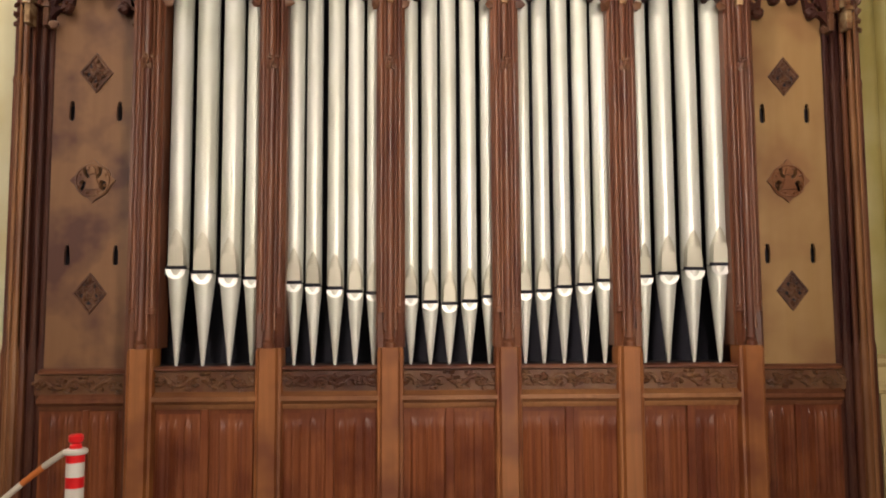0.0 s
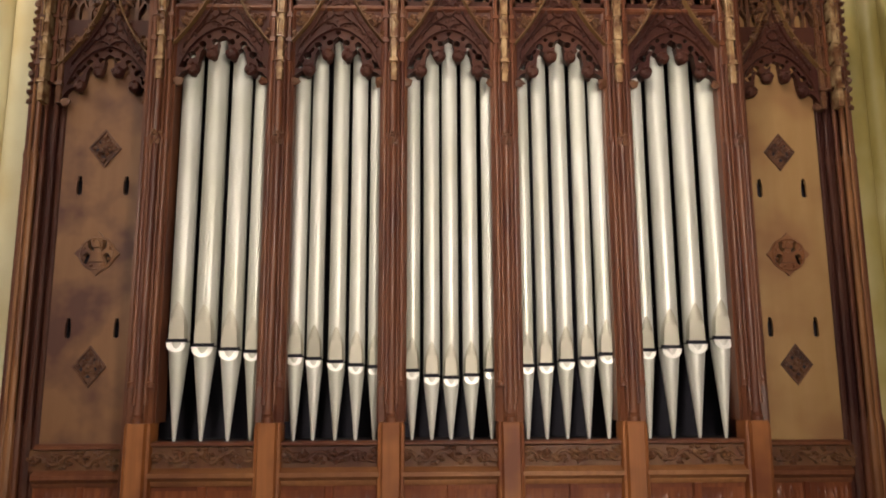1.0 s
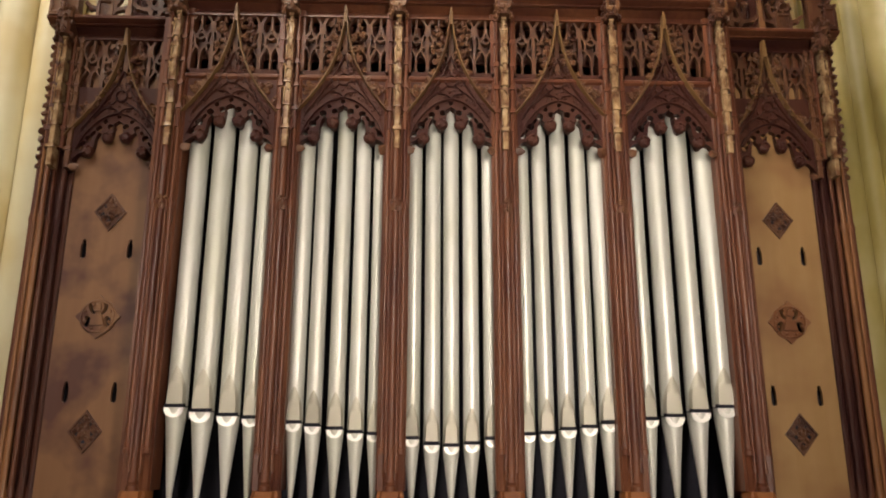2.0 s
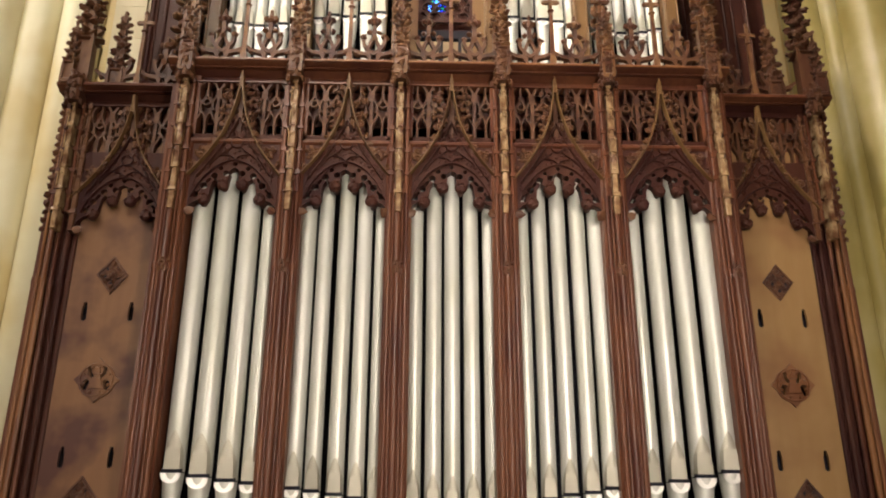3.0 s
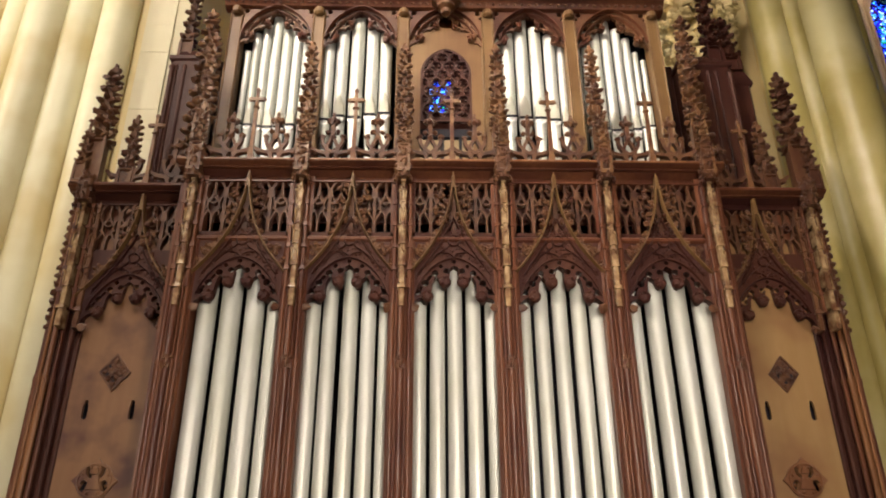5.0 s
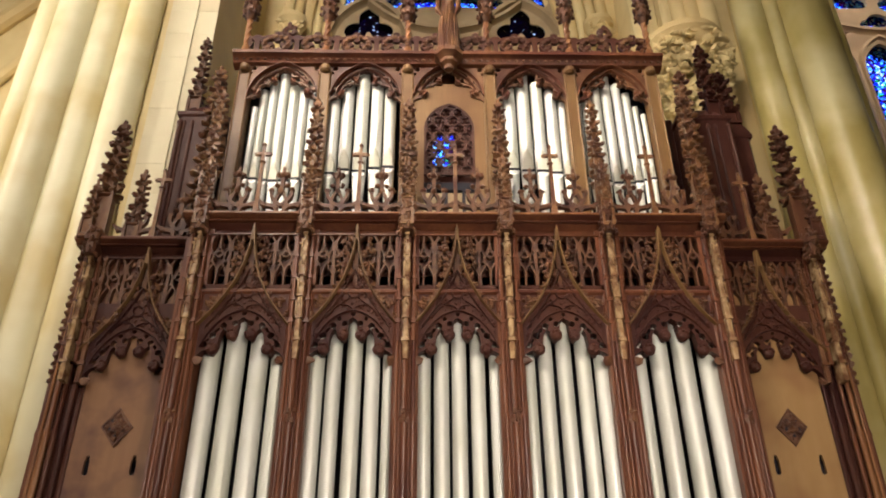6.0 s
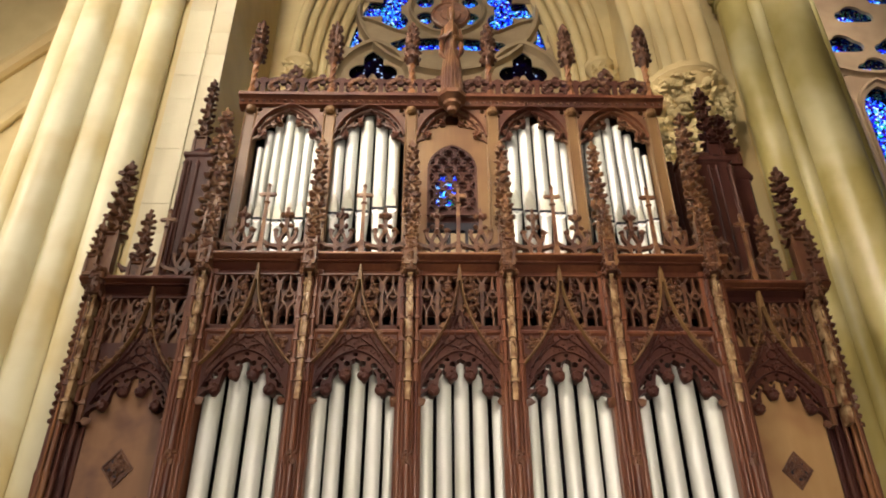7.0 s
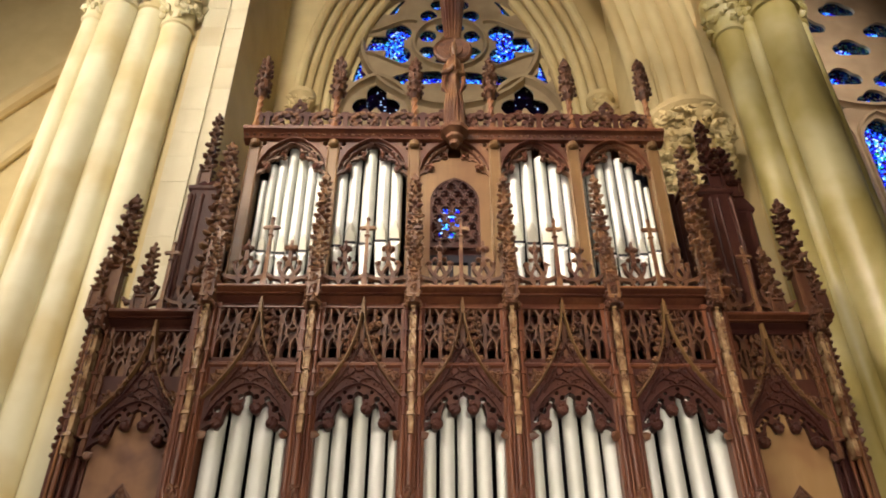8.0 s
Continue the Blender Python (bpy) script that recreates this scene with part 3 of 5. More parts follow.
def stepped_buttress(x, w, y, z0, z1, n, seed):
    """A slim buttress that steps up in gabled stages with small leaves."""
    s = Shape()
    r = random.Random(seed)
    z, h = z0, (z1 - z0) / n
    for k in range(n):
        ww = w * (1.0 - 0.07 * k)
        s.box(x - ww / 2, x + ww / 2, y - ww / 2, 0.02, z, z + h * 0.8, 0.006)
        s.rings([[(x + dx * q, y - ww * 0.1 + dy * q, zz) for dx, dy in ((-1, -1), (1, -1), (1, 1), (-1, 1))] for q, zz in ((ww * 0.72, z + h * 0.76), (ww * 0.70, z + h * 0.8), (ww * 0.06, z + h * 1.12))])
        for dx in (-1, 1):
            s.lump((x + dx * ww * 0.55, y - ww * 0.5, z + h * 0.88), ww * 0.26, r, 0.35)
            s.lump((x + dx * ww * 0.50, y - ww * 0.45, z + h * 0.45), ww * 0.18, r, 0.35)
        z += h
    return s


def post_canopy():
    """The middle buttress of a post, with slim colonnettes and leaf clusters at each stage."""
    s = stepped_buttress(0.0, 0.044, -0.062, 3.86, 5.0, 6, 3)
    r = random.Random(12)
    for z in (4.30, 4.48, 4.66, 4.84):
        for dx in (-1, 1):
            s.lathe(dx * 0.021, -0.088, [(0.007, z - 0.10), (0.007, z), (0.013, z + 0.012), (0.003, z + 0.045)], 6)
        for q in range(5):
            s.lump((r.uniform(-0.028, 0.028), -0.096 + r.uniform(-0.008, 0.01), z + 0.03 + r.uniform(-0.02, 0.03)), (0.011, 0.010, 0.013), r, 0.4)
    return s


def side_buttress(sg):
    return stepped_buttress(sg * 0.060, 0.030, -0.038, 4.02, 5.0, 5, 5 + sg)


pil = base_pilaster().mesh("pilaster", PILASTER)
core_me = post_core().mesh("post", OAK)
slim_me = ringed_shaft(0.019, 1.62).mesh("shaft", OAK)
thick_me = ringed_shaft(0.026, 1.38).mesh("shaft", OAK)
bud_shape = Shape()
for _q in range(12):
    bud_shape.lump((rng.uniform(-0.03, 0.03), rng.uniform(-0.02, 0.01), 3.37 + rng.uniform(-0.05, 0.05)), (0.016, 0.014, 0.020), rng, 0.4)
post_bud_me = bud_shape.mesh("leaf_bud", CARVED)
thread_me = ringed_shaft(0.011, 1.50).mesh("shaft", OAK)
canopy_me = post_canopy().mesh("post_canopy", GLINT)
dark_canopy_me = post_canopy().mesh("post_canopy", CARVED)
side_butt_mes = [side_buttress(sg).mesh("side_buttress", OAK) for sg in (-1, 1)]
spire_mes = [leaf_column(5.02, 5.72, 0.09, random.Random(k), 4, 0.36).mesh("front_pinnacle", LEAFY) for k in range(2)]
tall_mes = [leaf_column(5.17, 6.58, 0.125, random.Random(k + 40), 7, 0.3).mesh("tall_pinnacle", LEAFY) for k in range(2)]
for k, x in enumerate(POSTS):
    part("pilaster", pil, None, case, "worn golden oak pilaster", at=(x, 0, 0))
    core = part("post", core_me, None, case, at=(x, 0, 0))
    part("shaft", slim_me, None, core, at=(-0.065, -0.03, 0))
    part("shaft", thick_me, None, core, at=(0.0, -0.05, 0))
    part("leaf_bud", post_bud_me, None, core, at=(0.0, -0.07, 0))
    part("shaft", thread_me, None, core, at=(-0.036, -0.040, 0))
    part("shaft", thread_me, None, core, at=(0.036, -0.040, 0))
    part("shaft", slim_me, None, core, at=(0.065, -0.03, 0))
    part("post_canopy", canopy_me, None, case, "golden oak buttress with varnish glints in its colour", at=(x, 0, TOP))
    for me in side_butt_mes:
        part("side_buttress", me, None, case, at=(x, 0, TOP))
    part("front_pinnacle", spire_mes[k % 2], None, case, at=(x, -0.10, TOP))
    part("tall_pinnacle", tall_mes[k % 2], None, case, at=(x * 1.03, 0.13, TOP + (0.10 if k in (0, 5) else 0.0)))


def linenfold(w, z0, z1, seed):
    """A panel carved like folded cloth, with scalloped fold ends at top and bottom."""
    r = random.Random(seed)
    n, m = 64, 26
    verts, faces = [], []
    ph = r.uniform(0, 6)
    for j in range(m + 1):
        z = z0 + (z1 - z0) * j / m
        for i in range(n + 1):
            u = i / n
            x = (u - 0.5) * w
            end = 0.045 + 0.025 * abs(math.sin(u * math.pi * 4 + 0.5))
            k = min(1, max(0, min(z - z0 - end, z1 - z - end) / 0.03))
            edge = min(1, min(u, 1 - u) / 0.06)
            fold = 0.5 + 0.35 * math.cos(u * math.tau * 3 + ph) + 0.20 * math.cos(u * math.tau * 7 + 1) + 0.14 * math.cos(u * math.tau * 12 + ph)
            verts.append((x, 0.0 - 0.019 * abs(fold) ** 1.4 * k * edge, z))
    for j in range(m):
        for i in range(n):
            a = j * (n + 1) + i
            faces.append((a, a + 1, a + n + 2, a + n + 1))
    return Shape().add(verts, faces)


def vine_frieze(w, z0, z1, seed):
    """A sunk board with a running vine and leaves."""
    s = Shape().box(-w / 2, w / 2, 0.0, 0.05, z0, z1)
    r = random.Random(seed)
    zc, h = (z0 + z1) / 2, (z1 - z0) / 2
    path = [(-w / 2 + w * k / 40, -0.012, zc + h * 0.42 * math.sin(k / 40 * math.tau * 3)) for k in range(41)]
    s.sweep(path, round_section(0.012, 6))
    for k in range(9):
        x = -w / 2 + w * (k + 0.5) / 9
        sg = -1 if k % 2 == 0 else 1
        for _ in range(11):
            a, d = r.uniform(0, math.tau), r.uniform(0.0, h * 0.72)
            s.lump((x + d * math.cos(a), -0.010, zc + sg * h * -0.25 + d * 0.8 * math.sin(a)), (r.uniform(0.012, 0.024), 0.020, r.uniform(0.010, 0.02)), r, 0.4)
    return s


OPEN = [(0.0, 4.19), (0.025, 4.16), (0.038, 4.10), (0.048, 4.02), (0.07, 4.0), (0.092, 4.01), (0.108, 4.06), (0.14, 4.09), (0.168, 4.05), (0.180, 3.95), (0.21, 3.88), (0.24, 3.88), (0.256, 3.91), (0.29, 3.90), (0.33, 3.86), (0.36, 3.78), (0.6, 3.75)]


def lower_screen(X, Z):
    h = np.interp(np.abs(X), [p[0] for p in OPEN], [p[1] for p in OPEN])
    u = np.abs(X)
    holes = either(disc(u, Z, 0.150, 4.115, 0.022), disc(u, Z, 0.062, 4.135, 0.020), disc(u, Z, 0.105, 4.175, 0.013), disc(u, Z, 0.225, 4.03, 0.024), disc(u, Z, 0.285, 3.955, 0.022), disc(u, Z, 0.0, 4.215, 0.013))
    holes = either(holes + 0.004, stroke(u, Z, [(0.185, 4.085), (0.20, 4.065)], 0.012), stroke(u, Z, [(0.255, 3.995), (0.262, 3.985)], 0.010), stroke(u, Z, [(0.02, 4.165), (0.03, 4.15)], 0.009))
    return np.minimum((Z - h) * 0.6, -holes)


def field_tracery():
    """Raised lines inside the ogee: an inner gable, a small ring and two curling branches."""
    s = Shape()
    s.sweep([(0.045 * math.cos(a * math.tau / 20), -0.006, 4.40 + 0.045 * math.sin(a * math.tau / 20)) for a in range(20)], rib_section(0.006, 0.014), closed=True)
    for sg in (-1, 1):
        s.sweep(bezier((sg * 0.29, -0.006, 4.10), (sg * 0.20, -0.008, 4.24), (sg * 0.09, -0.008, 4.36), (0, -0.008, 4.62), 12), rib_section(0.006, 0.016))
        s.sweep(bezier((sg * 0.20, -0.006, 4.20), (sg * 0.13, -0.008, 4.31), (sg * 0.07, -0.008, 4.31), (sg * 0.035, -0.008, 4.36), 8), rib_section(0.005, 0.012))
        s.sweep(bezier((0, -0.006, 4.25), (sg * 0.03, -0.008, 4.30), (sg * 0.06, -0.008, 4.28), (sg * 0.11, -0.008, 4.30), 8), rib_section(0.005, 0.012))
    return s


def gallery(X, Z):
    """Four lights a bay: two with an open foot, all with lattice heads."""
    s = [0.014 - np.abs(Z - 4.475), 0.012 - np.abs(Z - 5.0)]
    for c in (-0.275, -0.095, 0.095, 0.275):
        head = pointed(X, Z, c, 0.086, 4.885, 0.75)
        light = np.minimum(head, Z - 4.47)
        s.append(0.0095 - np.abs(light))
        lat = [stroke(X, Z, [(c, 4.47), (c, 4.66)], 0.0075)]
        for sg in (-1, 1):
            lat.append(stroke(X, Z, [(p[0], p[1]) for p in bezier((c, 4.65), (c + sg * 0.004, 4.72), (c + sg * 0.058, 4.72), (c + sg * 0.046, 4.79), 6)], 0.0075))
            lat.append(stroke(X, Z, [(p[0], p[1]) for p in bezier((c + sg * 0.086, 4.60), (c + sg * 0.082, 4.67), (c + sg * 0.05, 4.67), (c + sg * 0.043, 4.72), 6)], 0.0075))
            lat.append(stroke(X, Z, [(p[0], p[1]) for p in bezier((c + sg * 0.046, 4.78), (c + sg * 0.045, 4.84), (c + sg * 0.004, 4.84), (c, 4.91), 6)], 0.0075))
            lat.append(stroke(X, Z, [(p[0], p[1]) for p in bezier((c + sg * 0.046, 4.79), (c + sg * 0.05, 4.85), (c + sg * 0.08, 4.84), (c + sg * 0.075, 4.92), 6)], 0.0075))
            lat.append(disc(X, Z, c + sg * 0.058, 4.745, 0.010))
        lat.append(ring(X, Z, c, 4.815, 0.027, 0.0065))
        lat.append(stroke(X, Z, [(c, 4.90), (c, 5.0)], 0.008))
        s.append(np.minimum(either(*lat), light + 0.02))
    return either(*s)


def ogee_line(sg, n=22):
    return bezier((sg * 0.42, -0.012, 4.04), (sg * 0.22, -0.02, 4.28), (sg * 0.028, -0.03, 4.48), (0.004 * sg, -0.04, 4.99), n)


def ogee_rib(sg):
    return Shape().sweep(ogee_line(sg), rib_section(0.0095, 0.026))


def arch_rib():
    s = Shape().sweep([(-x, y, z) for x, y, z in bezier((0.315, -0.008, 3.93), (0.25, -0.012, 4.12), (0.12, -0.014, 4.235), (0.0, -0.014, 4.245), 10)][:-1] + bezier((0.0, -0.014, 4.245), (0.12, -0.014, 4.235), (0.25, -0.012, 4.12), (0.315, -0.008, 3.93), 10), rib_section(0.006, 0.012))
    return s


def ogee_tip():
    return Shape().rings([[(dx * w, -0.045 + dy * w, z) for dx, dy in ((-1, -1), (1, -1), (1, 1), (-1, 1))] for w, z in ((0.012, 4.92), (0.015, 4.99), (0.012, 5.02), (0.003, 5.08))])


def cusp_knob(q, seed):
    """The carved ball at a cusp's tip."""
    r = random.Random(seed)
    s = Shape().lathe(0, -0.005, [(q * math.sin(a * math.pi / 6), -q * math.cos(a * math.pi / 6)) for a in range(0, 7)], 10, 0.75)
    for _ in range(9):
        a = r.uniform(0, math.tau)
        s.lump((q * 0.6 * math.cos(a), -0.030, q * 0.6 * math.sin(a)), q * 0.33, r)
    return s


def crockets(seed):
    """Leaf knobs along the ogee."""
    s = Shape()
    r = random.Random(seed)
    for sg in (-1, 1):
        s.lump((sg * 0.315, -0.01, 3.87), (0.045, 0.03, 0.04), r)
        for p in ogee_line(sg, 12)[5:11]:
            for _ in range(4):
                s.lump((p[0] + sg * (0.035 + r.uniform(-0.014, 0.018)), -0.03, p[2] + 0.03 + r.uniform(-0.018, 0.018)), (0.019, 0.018, 0.017), r, 0.4)
    return s


KNOBS = ((-0.212, 3.915), (-0.072, 4.035), (0.072, 4.035), (0.212, 3.915))


def screen_relief(s, seed):
    """Low leaf relief between ogee and arch."""
    r = random.Random(seed)

    def mid():
        while True:
            x, z = r.uniform(-0.30, 0.30), r.uniform(3.98, 4.62)
            if z < np.interp(abs(x), (0, 0.09, 0.17, 0.26, 0.35), (4.66, 4.55, 4.37, 4.22, 4.10)) and z > np.interp(abs(x), (0, 0.12, 0.25, 0.30), (4.27, 4.24, 4.12, 3.99)):
                return x, z
    return leaves(s, r, 190, mid, 0.0, 0.013, 0.7)


def spandrel_leaves(seed):
    """Rosettes in the corners, low leaf relief between ogee and arch."""
    s = Shape()
    r = random.Random(seed)

    for sg in (-1, 1):
        for cx, cz, n, q in ((0.27, 4.37, 14, 0.05), (0.335, 4.26, 6, 0.03), (0.19, 4.42, 5, 0.025)):
            for k in range(n):
                a, d = r.uniform(0, math.tau), q * r.uniform(0.2, 1.0)
                s.lump((sg * cx + d * math.cos(a), -0.012, cz + d * math.sin(a)), (r.uniform(0.012, 0.022), 0.018, r.uniform(0.012, 0.022)), r, 0.4)
        for k in range(34):
            z = r.uniform(4.60, 4.97)
            x = 0.028 + 0.12 * r.random() + max(0, 0.10 * (4.7 - z))
            s.lump((sg * x, -0.014, z), (r.uniform(0.012, 0.022), 0.016, r.uniform(0.012, 0.022)), r, 0.4)
    return s


def cresting(X, Z, cross=True):
    """Open leaf work on the cornice: two lilies a bay and hanging branches."""
    s = [0.012 - np.abs(Z - 5.175)]
    for c in (-0.19, 0.19):
        for sg in (-1, 1):
            s.append(stroke(X, Z, [(p[0], p[1]) for p in bezier((c, 5.17), (c + sg * 0.085, 5.24), (c + sg * 0.05, 5.33), (c, 5.42), 8)], 0.013))
            s.append(stroke(X, Z, [(p[0], p[1]) for p in bezier((c, 5.26), (c + sg * 0.05, 5.30), (c + sg * 0.10, 5.34), (c + sg * 0.085, 5.42), 6)], 0.014))
            s.append(stroke(X, Z, [(p[0], p[1]) for p in bezier((c + sg * 0.03, 5.24), (c + sg * 0.09, 5.27), (c + sg * 0.13, 5.25), (c + sg * 0.19, 5.31), 8)], 0.016))
        s.append(stroke(X, Z, [(c, 5.40), (c, 5.58)], 0.017))
        s.append(disc(X, Z, c, 5.575, 0.036))
        s.append(stroke(X, Z, [(c, 5.60), (c, 5.65)], 0.010))
    return either(*s)


def crest_knobs(seed):
    s = Shape()
    r = random.Random(seed)
    for c in (-0.19, 0.19):
        for sg in (-1, 1):
            s.lump((c + sg * 0.088, 0, 5.42), (0.032, 0.035, 0.03), r, 0.3)
            s.lump((c + sg * 0.04, 0, 5.47), (0.026, 0.03, 0.024), r, 0.3)
            s.lump((c + sg * 0.038, 0, 5.58), (0.024, 0.03, 0.026), r, 0.3)
            s.lump((c + sg * 0.145, 0, 5.26), (0.03, 0.03, 0.022), r, 0.3)
        s.lump((c, -0.02, 5.575), (0.03, 0.03, 0.04), r, 0.3)
        s.lump((c, 0, 5.645), (0.018, 0.018, 0.026), r, 0.2)
        s.lump((c, -0.015, 5.41), (0.03, 0.03, 0.03), r, 0.3)
    return s


def tall_cross(z0, z1):
    s = Shape().rings([[(dx * w, dy * w, z) for dx, dy in ((-1, -1), (1, -1), (1, 1), (-1, 1))] for w, z in ((0.026, z0), (0.026, z0 + 0.06), (0.017, z0 + 0.08), (0.013, z1 - 0.05), (0.004, z1))])
    zc = z1 - 0.13
    s.box(-0.058, 0.058, -0.014, 0.014, zc - 0.016, zc + 0.016)
    s.lathe(0, 0, [(0.014, zc - 0.10), (0.030, zc - 0.085), (0.014, zc - 0.065)], 8)
    r = random.Random(4)
    for x, z in ((-0.060, zc), (0.060, zc), (0, z1 - 0.03), (0, zc)):
        s.lump((x, 0, z), (0.022, 0.02, 0.024), r, 0.2)
    return s


W = 0.74
frieze_me = [vine_frieze(0.72, 1.045, 1.20, k).mesh("frieze", CARVED) for k in range(2)]
linen_me = [linenfold(0.30, 0.17, 0.90, k).mesh("linenfold_panel", LINEN, 60) for k in range(3)]
# The screen's self-shadowing is put into FIELD's dark colour.
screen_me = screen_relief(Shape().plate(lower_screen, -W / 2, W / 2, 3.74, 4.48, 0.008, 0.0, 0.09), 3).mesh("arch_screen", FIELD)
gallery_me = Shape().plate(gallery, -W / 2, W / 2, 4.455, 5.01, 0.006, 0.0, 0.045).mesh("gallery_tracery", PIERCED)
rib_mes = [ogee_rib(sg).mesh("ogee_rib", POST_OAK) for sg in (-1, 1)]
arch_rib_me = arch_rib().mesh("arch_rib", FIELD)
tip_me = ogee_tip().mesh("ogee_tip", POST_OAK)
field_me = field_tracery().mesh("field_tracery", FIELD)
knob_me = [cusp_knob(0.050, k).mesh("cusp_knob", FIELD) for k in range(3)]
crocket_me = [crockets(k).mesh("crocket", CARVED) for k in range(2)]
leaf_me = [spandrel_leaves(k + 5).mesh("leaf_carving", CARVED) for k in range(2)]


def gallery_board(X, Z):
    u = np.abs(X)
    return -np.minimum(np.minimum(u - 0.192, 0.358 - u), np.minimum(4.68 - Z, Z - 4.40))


# Recess shade behind the tracery is this board's own colour.
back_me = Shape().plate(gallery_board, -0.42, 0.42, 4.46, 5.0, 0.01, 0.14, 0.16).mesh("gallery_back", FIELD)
crest_me = Shape().plate(cresting, -0.40, 0.40, 5.16, 5.67, 0.006, -0.02, 0.025).mesh("cresting", PIERCED)
crest_knob_me = [crest_knobs(k + 2).mesh("crest_knob", CARVED) for k in range(2)]
cross_me = tall_cross(5.17, 5.92).mesh("cross", LEAFY)
for k, (x, a, b) in enumerate(zip(BAYS, POSTS, POSTS[1:])):
    part("frieze", frieze_me[k % 2], None, case, "running vine carved in oak", at=(x, 0, 0))
    part("pipe_sill", moulded_rail(a + 0.08, b - 0.08, [(0.01, 1.19), (0.035, 1.20), (0.035, 1.215), (0.015, 1.225)]), OAK, case)
    part("lower_rail", moulded_rail(a + 0.08, b - 0.08, [(0.0, 0.93), (0.012, 0.95), (0.012, 0.965), (0.03, 0.975), (0.055, 0.99), (0.055, 1.02), (0.02, 1.035), (0.0, 1.05)]), GOLD_OAK, case, "worn moulded oak rail")
    part("panel_frame", Shape().box(a + 0.08, b - 0.08, 0.012, 0.05, 0, 0.945), LINEN, case)
    part("stile", Shape().box(x - 0.03, x + 0.03, -0.012, 0.012, 0.16, 0.93, 0.006), LINEN, case)
    part("bottom_rail", Shape().box(a + 0.08, b - 0.08, -0.02, 0.012, 0.0, 0.165, 0.0), LINEN, case)
    for j, dx in enumerate((-0.185, 0.185)):
        part("linenfold_panel", linen_me[(2 * k + j) % 3], None, case, at=(x + dx, 0.008, 0))
    part("arch_screen", screen_me, None, case, at=(x, 0.0, 0))
    part("gallery_tracery", gallery_me, None, case, at=(x, 0.005, TOP))
    for me in rib_mes:
        part("ogee_rib", me, None, case, at=(x, 0, 0))
    part("arch_rib", arch_rib_me, None, case, at=(x, 0, 0))
    part("field_tracery", field_me, None, case, at=(x, 0, 0))
    part("ogee_tip", tip_me, None, case, at=(x, 0, TOP))
    part("crocket", crocket_me[k % 2], None, case, at=(x, 0, TOP))
    for j, (dx, z) in enumerate(KNOBS):
        part("cusp_knob", knob_me[(k + j) % 3], None, case, at=(x + dx, 0, z))
    part("leaf_carving", leaf_me[k % 2], None, case, at=(x, 0, TOP))
    part("gallery_back", back_me, None, case, "board behind the tracery, darkened for recess shade", at=(x, 0, TOP))
    part("cresting", crest_me, None, case, at=(x, -0.03, TOP))
    part("crest_knob", crest_knob_me[k % 2], None, case, at=(x, -0.03, TOP))
    part("cross", cross_me, None, case, "slender oak cross finial", at=(x - 0.005, -0.05, TOP))
    part("gallery_rail", moulded_rail(a + 0.05, b - 0.05, [(0.0, 4.44), (0.02, 4.455), (0.02, 4.475), (0.0, 4.49)]), OAK, case, at=(0, 0, TOP))
COVE = [(-0.03, 4.985), (0.012, 4.99), (0.012, 5.005), (-0.03, 5.015), (-0.035, 5.06), (0.02, 5.098)]
CORNICE = [(0.0, 5.099), (0.055, 5.10), (0.055, 5.115), (0.10, 5.125), (0.112, 5.135), (0.112, 5.155), (0.095, 5.17)]
part("cornice", moulded_rail(-2.27, 2.27, CORNICE), OAK, case, "moulded oak cornice", at=(0, 0, TOP))
# Thin golden strip paints the lit line along the cornice.
part("cornice_edge", moulded_rail(-2.27, 2.27, [(0.113, 5.137), (0.118, 5.140), (0.118, 5.153), (0.113, 5.156)]), GOLD_OAK, case, "added golden strip for the light on the cornice edge", at=(0, 0, TOP))
part("cornice_cove", moulded_rail(-2.25, 2.25, COVE), OAK, case, "dark hollow under the cornice", at=(0, 0, TOP))
blk_shape = Shape().box(-0.045, 0.045, -0.135, 0.02, 4.98, 5.12, 0.02).box(-0.06, 0.06, -0.15, 0.02, 5.115, 5.175, 0.015)
rk = random.Random(17)
for _ in range(34):
    a, z = rk.uniform(math.pi, math.tau), rk.uniform(4.97, 5.24)
    blk_shape.lump((0.066 * math.cos(a), -0.08 + 0.075 * math.sin(a), z), (rk.uniform(0.014, 0.026), 0.02, rk.uniform(0.014, 0.03)), rk, 0.4)
blk = blk_shape.mesh("cornice_block", CARVED)
for x in POSTS:
    part("cornice_block", blk, None, case, at=(x, 0, TOP))
part("ledge_floor", Shape().box(-2.27, 2.27, 0.081, 0.95, 5.10, 5.165), OAK, case, at=(0, 0, TOP))
# Interior shade is put into the colour of this back and the shelf.
part("back", Shape().box(-2.25, 2.25, 0.62, 0.66, 0, 5.05), DARK, case, "back board with the case's inner shade in its near-black colour")
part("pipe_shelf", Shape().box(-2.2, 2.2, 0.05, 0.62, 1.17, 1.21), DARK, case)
for sx in (-1, 1):
    part("side", Shape().box(min(sx * 2.21, sx * 2.25), max(sx * 2.21, sx * 2.25), 0.02, 0.62, 0, 5.04), OAK, case)

